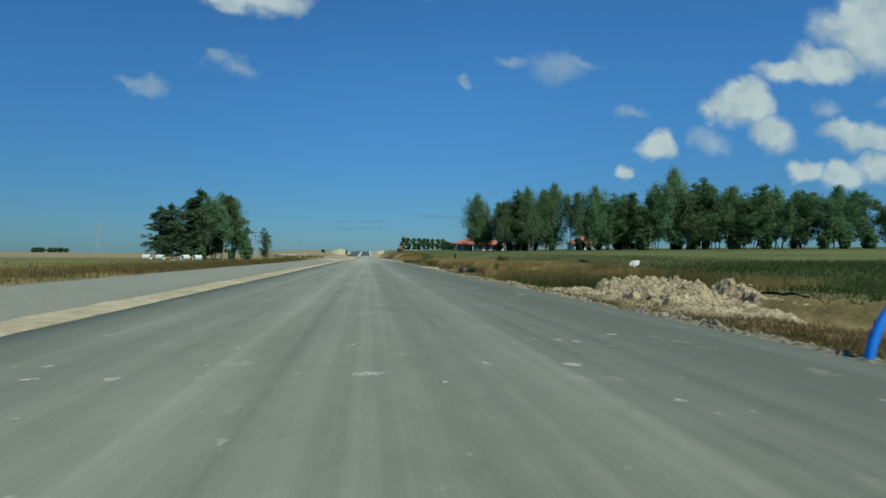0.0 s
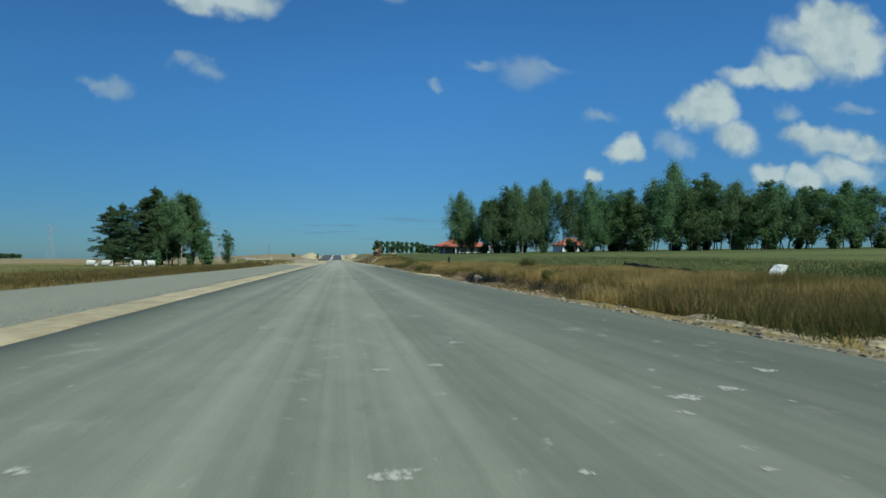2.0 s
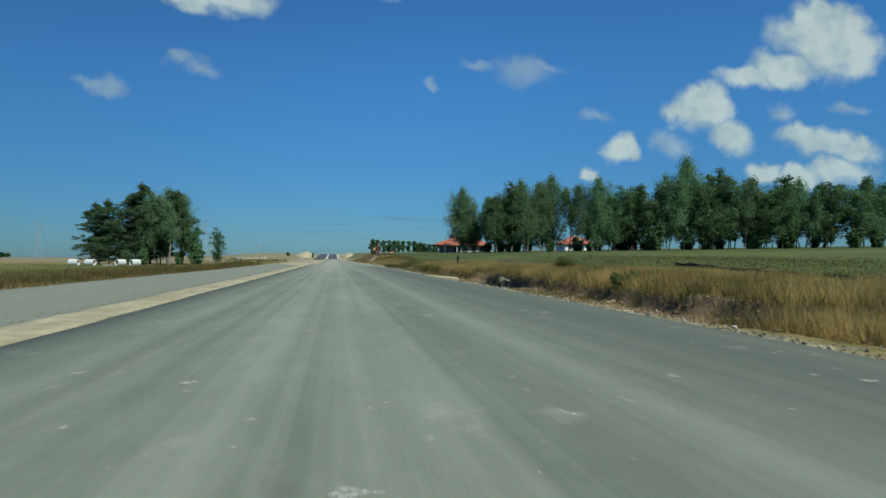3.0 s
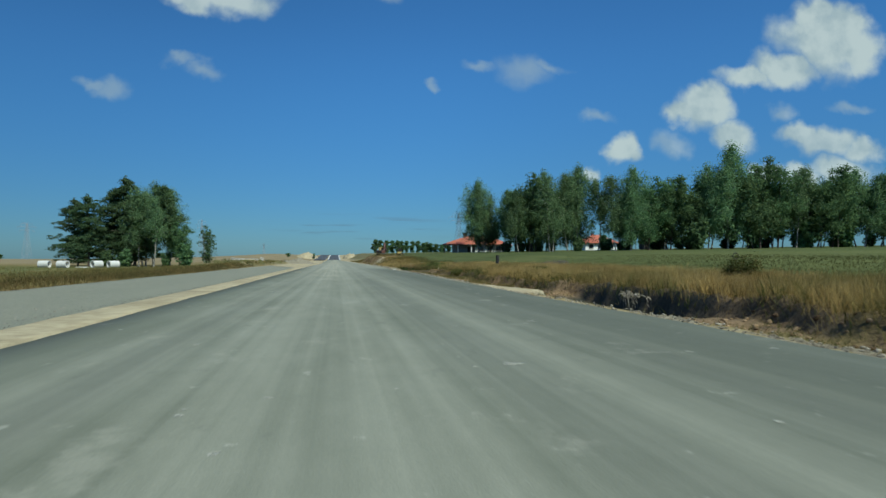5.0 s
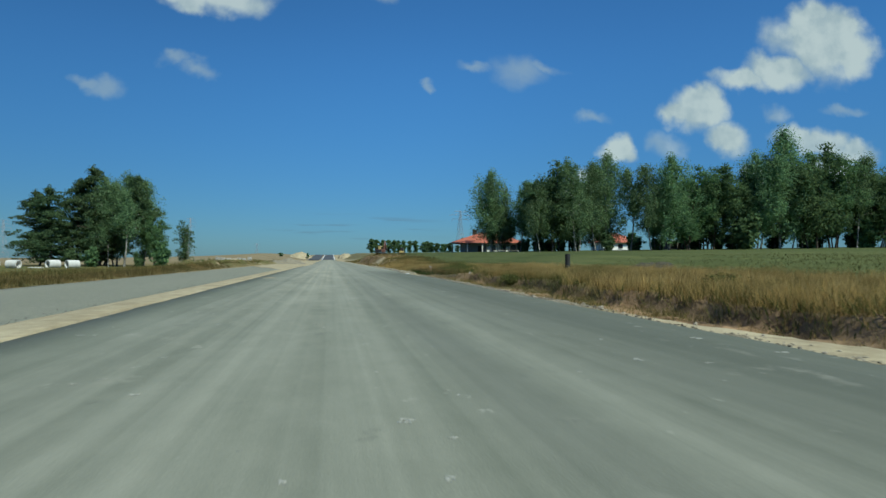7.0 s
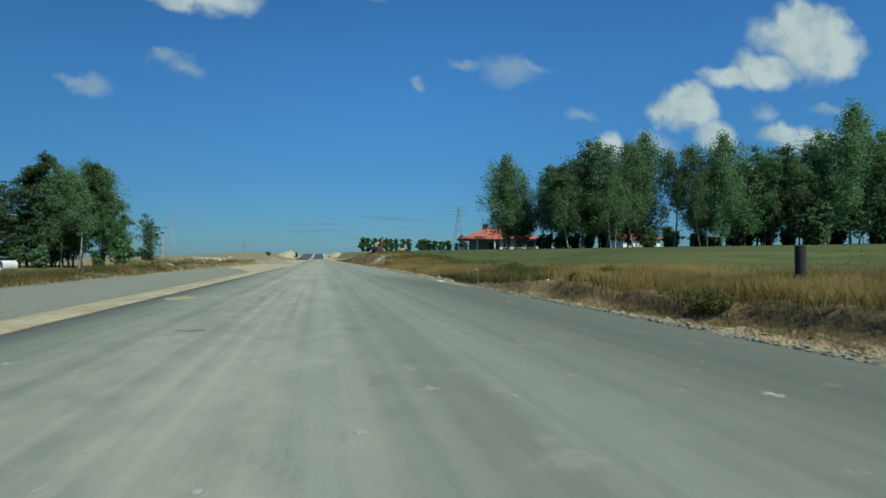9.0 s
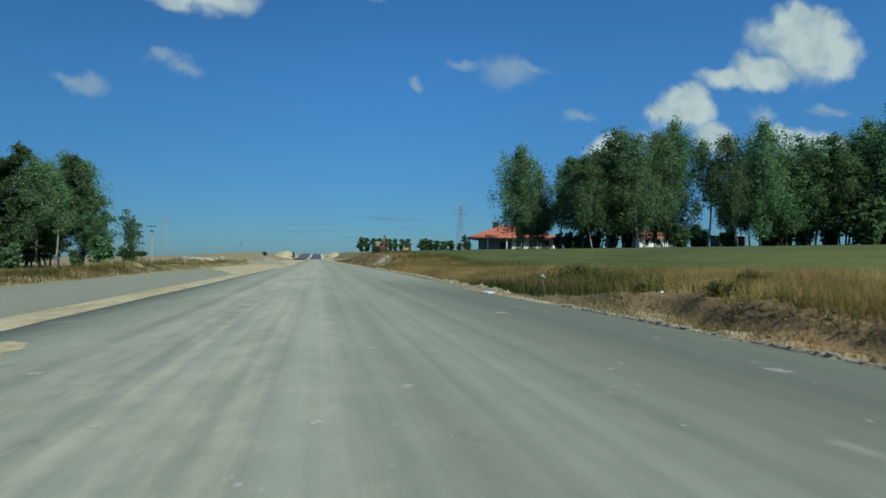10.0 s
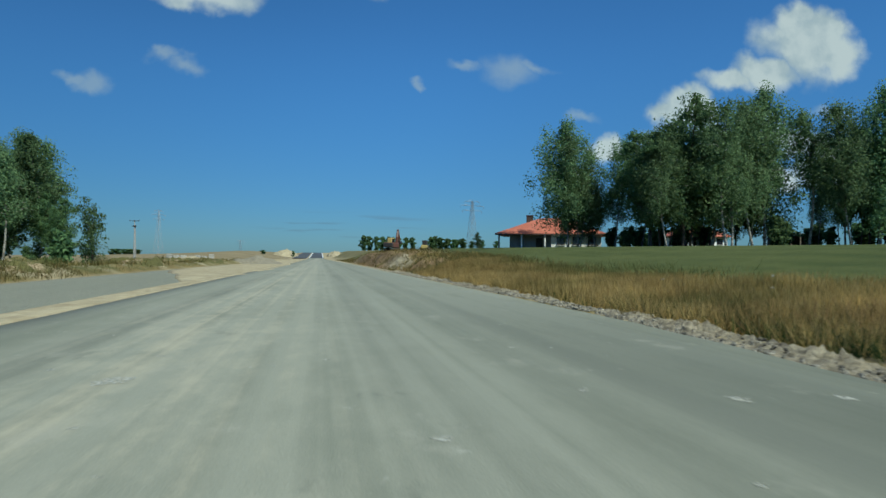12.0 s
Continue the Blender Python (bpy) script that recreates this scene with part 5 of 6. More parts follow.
def build_pale_block():
    bm = bmesh.new()
    bmesh.ops.create_cube(bm, size=1.0)
    bmesh.ops.subdivide_edges(bm, edges=bm.edges, cuts=3, use_grid_fill=True)
    rng = random.Random(9)
    for v in bm.verts:
        v.co = Vector((v.co.x * 0.50 * (1.0 - 0.35 * v.co.z) + v.co.z * 0.18, v.co.y * 0.45, v.co.z * 0.50 + v.co.x * 0.12)) + Vector([rng.uniform(-0.02, 0.02) for _ in range(3)])
    ob = part("boulder", bm, PALE_STONE)
    ob.matrix_world = pose(16.5, 39.3, height(16.5, 39.3) + 0.40, 8, 12, 20) @ Matrix.Diagonal((0.86, 0.86, 0.86, 1))
    tagged(ob, "white angular boulder on a small soil heap", "boulder")


def build_pipes():
    def pipe(x, y, turn, label):
        z = height(x, y)
        outer, inner, length = 0.80, 0.62, 2.1
        bm = bmesh.new()
        rings = []
        for r, ly in ((outer, -length / 2), (outer, length / 2), (inner, length / 2), (inner, -length / 2)):
            rings.append([bm.verts.new((r * math.cos(a), ly, outer + r * math.sin(a))) for a in np.linspace(0, 2 * math.pi, 28, endpoint=False)])
        for a, b in zip(rings, rings[1:] + rings[:1]):
            for i in range(28):
                bm.faces.new((a[i], a[(i + 1) % 28], b[(i + 1) % 28], b[i]))
        ob = part("concrete_pipe", bm, CONCRETE)
        ob.matrix_world = pose(x, y, z - 0.04, 0, 0, turn)
        tagged(ob, label, "concrete pipe", "concrete pipes by the trees")

    pipe(-62.0, 188.0, -98, "large white concrete drain pipe lying in dry grass")
    pipe(-58.4, 188.0, -104, "large white concrete drain pipe with its dark mouth showing")
    pipe(-51.7, 188.0, -38, "large white concrete drain pipe lying before the trees")
    pipe(-48.4, 188.0, -43, "large white concrete drain pipe lying before the trees")
    slab = part("concrete_slab", box(bmesh.new(), (-54.2, 187.0, height(-54.2, 187.0) + 0.12), (2.2, 1.4, 0.24), 0.03), CONCRETE)
    tagged(slab, "flat white concrete slab in dry grass", "concrete slab")
    # a line of concrete elements past the crossing
    rng = random.Random(14)
    for i in range(7):
        x, y = -37.2 + i * 1.6, 277.0 + i * 0.3 + rng.uniform(-0.3, 0.3)
        tall = (0.95, 0.8, 0.7, 0.55, 0.75, 0.6, 1.05)[i]
        ob = part("concrete_block", box(bmesh.new(), (0, 0, tall / 2), (rng.uniform(1.1, 1.6), 0.9, tall), 0.09), OLD_CONCRETE)
        ob.matrix_world = pose(x, y, 0.52, rng.uniform(-4, 4), rng.uniform(-7, 7), rng.uniform(-14, 14))
        tagged(ob, "white concrete block in a row past the crossing", "concrete block", "concrete blocks past the crossing")
    for x, y in ((-84.0, 150.0), (-27.5, 212.0)):
        ob = part("stone_block", box(bmesh.new(), (0, 0, 0.18), (1.5, 0.8, 0.5), 0.12), PALE_STONE)
        ob.matrix_world = pose(x, y, height(x, y), 0, 0, 25)
        tagged(ob, "pale stone block half sunk in dry grass", "stone block")


build_heaps()
build_pale_block()
build_pipes()


# ---- things along the verge ----
def build_blue_pipe():
    t = np.linspace(0, 1, 20)
    a = t * 1.25
    line = np.stack([5.10 + 0.10 * t + 0.75 * (1 - np.cos(a)), 6.62 + 0.06 * t, -0.15 + 0.98 * np.sin(a)], 1)
    rings = [(math.cos(k) * 0.056, math.sin(k) * 0.056) for k in np.linspace(0, 2 * math.pi, 18, endpoint=False)]
    ahead = np.gradient(line, axis=0)
    ahead /= np.linalg.norm(ahead, axis=1, keepdims=True)
    across = np.cross(ahead, [0.0, 1.0, 0.0])
    verts = [line[i] + across[i] * u + np.array([0.0, 1.0, 0.0]) * v for i in range(20) for u, v in rings]
    faces = [(i * 18 + j, i * 18 + (j + 1) % 18, (i + 1) * 18 + (j + 1) % 18, (i + 1) * 18 + j) for i in range(19) for j in range(18)]
    ob = raw("pipe", verts, faces, BLUE_PIPE, smooth=True)
    tagged(ob, "bent bright blue plastic pipe standing at the asphalt edge", "pipe")


def build_corrugated_post():
    x, y = 12.37, 93.5
    z = height(x, y)
    rings = np.arange(0, 1.75 - z, 0.03)
    radii = 0.135 + 0.016 * (np.arange(len(rings)) % 2)
    v, f = tube_arrays(np.stack([x + 0 * rings, y + 0 * rings, z - 0.25 + rings], 1), radii, 20)
    post = raw("corrugated_pipe", v, f, BLACK_PLASTIC)
    tagged(post, "black corrugated plastic pipe standing upright in the verge", "pipe")
    inner, g = tube_arrays(np.stack([x + 0 * rings, y + 0 * rings, z - 0.25 + rings], 1), radii - 0.02, 20)
    raw("lining", inner, g[:, ::-1], BLACK_PLASTIC, post)


def build_stakes():
    def stake(x, y, tall, lean, name, label):
        z = height(x, y)
        ob = empty(name, Matrix.Translation((x, y, z)) @ Matrix.Rotation(radians(lean), 4, "Y"), label, "stake")
        part("shaft", box(bmesh.new(), (0, 0, tall / 2 - 0.1), (0.026, 0.026, tall + 0.2), 0.004), WOOD, ob)
        return ob

    ob = stake(16.8, 67.3, 0.75, 2, "marker_stake", "thin survey stake with a dark wire loop")
    a = np.linspace(0, 2 * np.pi, 17)
    v, f = tube_arrays(np.stack([0.13 * np.cos(a), 0 * a, 0.82 + 0.15 * np.sin(a)], 1), np.full(17, 0.022), 6)
    raw("loop", v, f, BLACK_PLASTIC, ob)
    ob = stake(6.7, 107.7, 0.80, -7, "survey_stake", "thin survey stake tied with white tape")
    bm = bmesh.new()
    for i, (dx, dz, turn) in enumerate(((0.03, 0.66, 25), (0.06, 0.61, 60), (-0.03, 0.67, -35))):
        box(bm, (dx, 0, dz), (0.06, 0.010, 0.020), 0.0, Matrix.Rotation(radians(turn), 4, "Y"))
    part("tape", bm, WHITE_TAPE, ob, "knotted white marking tape")
    ob = stake(9.0, 104.6, 0.55, 6, "survey_stake", "short survey stake tied with white tape")
    part("tape", box(bmesh.new(), (0.03, 0, 0.48), (0.10, 0.012, 0.06)), WHITE_TAPE, ob)


def build_fence():
    """Low black sheeting on stakes along the field's edge."""
    fence = empty("sheet_fence", Matrix(), "low sagging black plastic sheet fence on stakes along the field", "fence")
    ys = np.arange(19.0, 63.0, 0.5)
    xs = np.interp(ys, [16, 25, 30.6, 42, 63], [13.2, 14.0, 14.8, 16.4, 20.8]) + 0.15 * np.sin(ys * 0.35)
    z = ground_z(xs, ys)
    top = z + 0.05 + 0.15 * step01(19, 32, ys) + 0.14 * (soft_noise(ys * 0.35, ys * 0, 51) - 0.5) + 0.04 * np.cos(ys * 2.1)
    rows = []
    for off, h in ((0.0, z - 0.1), (0.03, (z + top) / 2), (0.0, top), (0.05, top), (0.08, z - 0.1)):
        rows.append(np.stack([xs + off, ys, h], 1))
    verts = np.concatenate(rows)
    n = len(ys)
    faces = [(r * n + i, r * n + i + 1, (r + 1) * n + i + 1, (r + 1) * n + i) for r in range(4) for i in range(n - 1)]
    raw("sheet", verts, faces, BLACK_PLASTIC, fence)
    for y in range(22, 62, 4):
        x = float(np.interp(y, ys, xs)) - 0.05
        h = float(np.interp(y, ys, top))
        part("stake", box(bmesh.new(), (x, y, h - 0.18), (0.04, 0.04, 0.50)), WOOD, fence)


def build_roots():
    """Bleached roots washed out of the cut bank."""
    rng = np.random.default_rng(61)
    tubes = []
    for i in range(26):
        y = 61.6 + rng.normal() * 0.55
        start = np.array([8.95 + rng.uniform(0, 0.2), y, height(9.0, y) * 0.5 + rng.uniform(0.10, 0.24)])
        t = np.linspace(0, 1, 8)
        run, sag = rng.uniform(0.25, 0.7), rng.uniform(0.1, 0.5)
        line = start + np.stack([-0.35 * run * np.sin(t * 2.2), rng.uniform(-1, 1) * run * t, 0.14 * np.sin(t * 3.1) - sag * t ** 2], 1) + rng.normal(size=(8, 3)) * 0.012
        tubes.append(tube_arrays(line, 0.013 * (1.15 - t), 5))
    v, f = gather(tubes)
    tagged(raw("bank_roots", v, f, ROOT_WOOD), "bleached tangled roots hanging from the cut bank", "roots", kind="stuff")


def build_wild_flowers():
    """Thin stems with flat white heads in the dry grass."""
    rng = np.random.default_rng(62)
    for x, y in ((8.0, 121.8), (8.1, 118.2), (9.6, 120.0), (8.4, 112.8)):
        z, tall = height(x, y), rng.uniform(0.62, 0.85)
        plant_ob = empty("wild_flower", Matrix.Translation((x, y, z)) @ Matrix.Rotation(rng.normal() * 0.12, 4, "X"), "tall wild flower with a flat white head in dry grass", "wild flower", "white wild flowers on the verge")
        part("stem", rod(bmesh.new(), (0, 0, -0.03), (0, 0, tall), 0.006, 0.004, 5), WEED_LEAF, plant_ob)
        bm = bmesh.new()
        for k in range(9):
            a, r = rng.uniform(0, 6.28), rng.uniform(0, 0.035)
            bmesh.ops.create_icosphere(bm, subdivisions=1, radius=rng.uniform(0.006, 0.011), matrix=Matrix.Translation((r * math.cos(a), r * math.sin(a), tall + rng.uniform(-0.01, 0.012))))
        part("flower_head", bm, WHITE_PETAL, plant_ob, "white flower head")


def build_edge_slab():
    """A broken slab, four-cornered and skew."""
    bm = bmesh.new()
    rim = ((-0.24, 0.36), (-0.30, 0.10), (-0.23, -0.58), (0.02, -0.62), (0.30, -0.04), (0.26, 0.27), (0.05, 0.34))
    low = [bm.verts.new((x, y, 0.0)) for x, y in rim]
    top = [bm.verts.new((x * 0.97, y * 0.97, 0.026)) for x, y in rim]
    bm.faces.new(low)
    bm.faces.new(top)
    for i in range(len(rim)):
        k = (i + 1) % len(rim)
        bm.faces.new((low[i], low[k], top[k], top[i]))
    bmesh.ops.bevel(bm, geom=[e for e in bm.edges if all(v in top for v in e.verts)], offset=0.008, segments=2, affect="EDGES")
    slab = part("concrete_slab", bm, CONCRETE)
    slab.matrix_world = pose(5.03, 108.34, 0.010, 1, -2, 0) @ Matrix.Diagonal((0.86, 0.86, 1, 1))
    tagged(slab, "broken pale concrete slab lying at the asphalt edge", "concrete slab")


build_blue_pipe()
build_corrugated_post()
build_stakes()
build_fence()
build_edge_slab()
build_roots()
build_wild_flowers()


def swept_edge(y):
    """Where the edge lies bare beside the slab, 0 to 1."""
    return step01(102.2, 103.2, y) * step01(107.9, 107.3, y)


def build_rubble():
    rng = np.random.default_rng(31)
    bare = lambda y: np.where(swept_edge(y) > 0.5, 0.35, 1.0)
    n = 2600
    y = rng.uniform(3, 190, n)
    x = right_edge(y) + 0.02 + np.abs(rng.normal(size=n)) * 0.28
    stones("edge_rubble", np.stack([x, y], 1), rng.uniform(0.008, 0.024, n) * rng.choice([1, 1, 1, 1.8], n), 6, STONE, "crumbled asphalt and stones along the road edge", 0.2)
    y = rng.uniform(80, 127, 1700)
    x = right_edge(y) + 0.04 + np.abs(rng.normal(size=1700)) * 0.20
    stones("edge_rubble", np.stack([x, y], 1), rng.uniform(0.012, 0.042, 1700) * bare(y), 14, GREY_CRUMB, "grey broken asphalt crumbs heaped along the road edge", 0.1)
    y = rng.uniform(96, 150, 1500)
    x = right_edge(y) + 0.2 + np.abs(rng.normal(size=1500)) * 0.22
    stones("edge_rubble", np.stack([x, y], 1), rng.uniform(0.010, 0.032, 1500) * bare(y), 7, STONE, "heaped broken asphalt crumbs along the road edge", 0.2)
    y = rng.uniform(3, 110, 2600)
    x = sand_edge(y) - 0.30 + rng.normal(size=2600) * 0.30
    stones("gravel_edge", np.stack([x, y], 1), rng.uniform(0.006, 0.016, 2600), 8, BROKEN_ASPHALT, "coarse stones along the gravel bed's edge", 0.2, np.full(2600, -0.23))
    y = rng.uniform(3, 60, 1400)
    x = rng.uniform(-14.2, -7.5, 1400)
    stones("loose_gravel", np.stack([x, y], 1), rng.uniform(0.008, 0.022, 1400), 9, STONE, "loose crushed stone on the gravel bed", 0.3, np.full(1400, -0.25))
    y = np.where(rng.uniform(0, 1, 2400) < 0.62, rng.uniform(80, 109, 2400), rng.uniform(30, 56, 2400))
    x = rng.uniform(5.7, 9.2, 2400)
    stones("verge_clods", np.stack([x, y], 1), rng.uniform(0.012, 0.055, 2400) * np.where(y > 70, 0.55, 1.0) * rng.choice([0.7, 1.0, 1.0, 1.8], 2400), 10, BANK_CLOD, "loose reddish soil clods on the roadside bank", 0.35)


def build_ridge():
    """The crumbled ridge of asphalt and clay that the paver left along the edge."""
    w = 14
    ys = np.arange(4.0, 160.0, 0.08)
    t = np.linspace(0, 1, w)
    gy = np.repeat(ys[:, None], w, 1)
    broad = step01(98, 110, ys)
    size = 0.028 + 0.022 * step01(74, 84, ys) + 0.040 * broad + 0.03 * step01(30, 20, ys)
    wide = 0.28 + 0.22 * broad + 0.32 * step01(72, 84, ys) + 0.22 * (soft_noise(ys * 0.5, ys * 0, 61) - 0.5)
    size, wide = size * (1 - 0.75 * swept_edge(ys)), wide * (1 - 0.65 * swept_edge(ys))
    gx = right_edge(ys)[:, None] - 0.02 + t * wide[:, None] + 0.09 * (soft_noise(gy * 3, t * 5 + 0 * gy, 62) - 0.5)
    rough = np.clip(soft_noise(gx * 22, gy * 17, 63, 3) - 0.34, 0, 1) * 3.4
    breaks = np.clip(soft_noise(gx * 0 + 2, gy * 0.8, 64) * 2.6 - 0.75, 0, 1)
    shape = step01(0.0, 0.62, t) * step01(1.0, 0.86, t)
    gz = np.maximum(ground_z(gx, gy), -0.05) - 0.025 + 0.03 * (t < 0.5) * np.sin(np.pi * t * 2).clip(0) + shape * size[:, None] * (0.15 + rough * (0.35 + breaks))
    gz[:, 0] -= 0.08
    gz[:, -1] = ground_z(gx[:, -1], gy[:, -1]) - 0.06
    i, j = np.meshgrid(np.arange(len(ys) - 1), np.arange(w - 1), indexing="ij")
    k = i * w + j
    quads = np.stack([k, k + 1, k + w + 1, k + w], -1).reshape(-1, 4)
    ob = raw("edge_ridge", np.stack([gx, gy, gz], -1).reshape(-1, 3), quads, RIDGE_CLOD)
    tagged(ob, "crumbled ridge of clay and asphalt along the edge", "rubble", kind="stuff")
    # broken lumps of asphalt set in it
    rng = np.random.default_rng(36)
    n = 4200
    y = rng.uniform(5, 160, n)
    y = np.where(rng.uniform(0, 1, n) < 0.45, rng.uniform(100, 150, n), y)
    far = step01(98, 110, y)
    x = right_edge(y) + 0.10 + 0.12 * far + np.abs(rng.normal(size=n)) * (0.09 + 0.13 * far)
    keep = soft_noise(y * 0.9, y * 0 + 4, 66) > 0.38
    small = 1 + 0.35 * far - 0.9 * swept_edge(y)
    stones("asphalt_lumps", np.stack([x, y], 1)[keep], (rng.uniform(0.008, 0.030, n) * small)[keep], 12, BROKEN_ASPHALT, "dark broken asphalt lumps along the road edge", 0.1)
    stones("asphalt_lumps", np.stack([x + rng.normal(size=n) * 0.06, y], 1)[~keep], (rng.uniform(0.008, 0.026, n) * small)[~keep], 13, STONE, "pale crumbs and stones along the road edge", 0.1)


def build_flecks():
    """Small splashes of lime on the asphalt, thin and ragged."""
    rng = np.random.default_rng(4)
    known = [(-2.68, 5.80, 0.16), (-0.51, 5.95, 0.20), (-3.5, 6.5, 0.10), (-0.67, 7.93, 0.10), (2.04, 8.35, 0.10), (1.57, 6.42, 0.12), (2.85, 10.08, 0.14), (-0.74, 19.29, 0.16), (1.74, 20.8, 0.2), (3.23, 21.9, 0.22)]
    known += [(-3.76, 19.5, 0.2), (-0.62, 22.4, 0.16), (4.0, 18.6, 0.3), (-1.04, 27.05, 0.13), (0.5, 24.4, 0.14), (2.15, 24.5, 0.1), (0.67, 47.3, 0.16), (-2.93, 49.3, 0.12), (0.47, 56.2, 0.2), (-1.45, 55.4, 0.16)]
    known += [(-3.62, 56.9, 0.2), (-3.2, 63.0, 0.3), (-0.59, 87.1, 0.16), (4.0, 93.5, 0.2), (-2.44, 102.9, 0.22), (0.0, 107.8, 0.15), (3.16, 100.6, 0.2), (-2.1, 113.4, 0.22), (2.94, 112.0, 0.14), (3.85, 111.9, 0.12)]
    spots = known + [(rng.uniform(-4.6, 4.6), rng.uniform(4, 180), rng.choice([rng.uniform(0.02, 0.07), rng.uniform(0.02, 0.07), rng.uniform(0.02, 0.07), rng.uniform(0.05, 0.12)])) for _ in range(700)]
    verts, faces = [], []
    for x, y, r in spots:
        start, k = len(verts), 12
        a = np.linspace(0, 2 * np.pi, k, endpoint=False)
        rad = 0.85 * r * rng.uniform(0.4, 1.1, k)
        sx, sy = rng.uniform(0.7, 1.4), rng.uniform(0.7, 1.5)
        z = float(road_top(np.array([x]), np.array([y]))[0]) + 0.004
        for i in range(k):
            verts.append((x + rad[i] * sx * math.cos(a[i]), y + rad[i] * sy * math.sin(a[i]), z))
        verts.append((x, y, z + 0.001))
        faces += [(start + i, start + (i + 1) % k, start + k) for i in range(k)]
    tagged(raw("lime_flecks", verts, faces, DUST_FLECK), "pale lime splashes and crumbs on the asphalt", "lime flecks", kind="stuff")
    for x, y, rx, ry, mat, label in ((-2.62, 88.15, 0.24, 0.16, DRIED_MUD, "flat brown mud patch on the asphalt"), (-4.4, 96.2, 0.42, 0.8, SAND, "pale sand patch on the asphalt")):
        bm = bmesh.new()
        ring = [bm.verts.new((x + rx * rng.uniform(0.8, 1.1) * math.cos(a), y + ry * rng.uniform(0.8, 1.1) * math.sin(a), 0.007)) for a in np.linspace(0, 2 * math.pi, 18, endpoint=False)]
        mid = bm.verts.new((x, y, 0.016))
        for i in range(18):
            bm.faces.new((ring[i], ring[(i + 1) % 18], mid))
        tagged(part("sand_patch", bm, mat), label, "patch", kind="stuff")


build_rubble()
build_ridge()
build_flecks()


# ---- grass and weeds ----
def blades(name, x, y, tall, width, seed, mat, label, lean=0.35):
    """Loose grass blades, each bent at its middle."""
    rng = np.random.default_rng(seed)
    n = len(x)
    z = ground_z(x, y) - 0.02
    turn, way = rng.uniform(0, 2 * np.pi, n), rng.uniform(0, 2 * np.pi, n)
    bend = np.abs(rng.normal(size=n)) * lean * tall
    w = width * rng.uniform(0.6, 1.4, n)
    dx, dy = np.cos(turn) * w / 2, np.sin(turn) * w / 2
    ex, ey = np.cos(way) * bend, np.sin(way) * bend
    base = np.stack([x, y, z], 1)
    side = np.stack([dx, dy, 0 * dx], 1)
    mid = base + np.stack([ex * 0.35, ey * 0.35, tall * 0.55], 1)
    tip = base + np.stack([ex, ey, tall * 0.98 - bend * 0.2], 1)
    verts = np.stack([base - side, base + side, mid + side * 0.85, mid - side * 0.85, tip], 1).reshape(-1, 3)
    k = np.arange(n)[:, None] * 5
    faces = np.concatenate([k + [0, 1, 2], k + [0, 2, 3], k + [3, 2, 4]])
    return tagged(raw(name, verts, faces, mat), label, "grass", kind="stuff")


def fine_blades(name, x, y, tall, width, seed, mat, label, lean=0.3):
    """Thin straight blades, one face each."""
    rng = np.random.default_rng(seed)
    n = len(x)
    z = ground_z(x, y) - 0.02
    turn = rng.uniform(0, 2 * np.pi, n)
    side = np.stack([np.cos(turn), np.sin(turn), 0 * turn], 1) * (width * rng.uniform(0.6, 1.4, n))[:, None] / 2
    base = np.stack([x, y, z], 1)
    tip = base + np.stack([rng.normal(size=n) * lean * tall, rng.normal(size=n) * lean * tall, tall], 1)
    verts = np.stack([base - side, base + side, tip], 1).reshape(-1, 3)
    return tagged(raw(name, verts, np.arange(3 * n).reshape(-1, 3), mat), label, "grass", kind="stuff")


def scatter(rng, n, x0, x1, y0, y1, keep):
    x, y = rng.uniform(x0, x1, n), rng.uniform(y0, y1, n)
    chance = keep(x, y)
    ok = rng.uniform(0, 1, n) < chance
    return x[ok], y[ok]


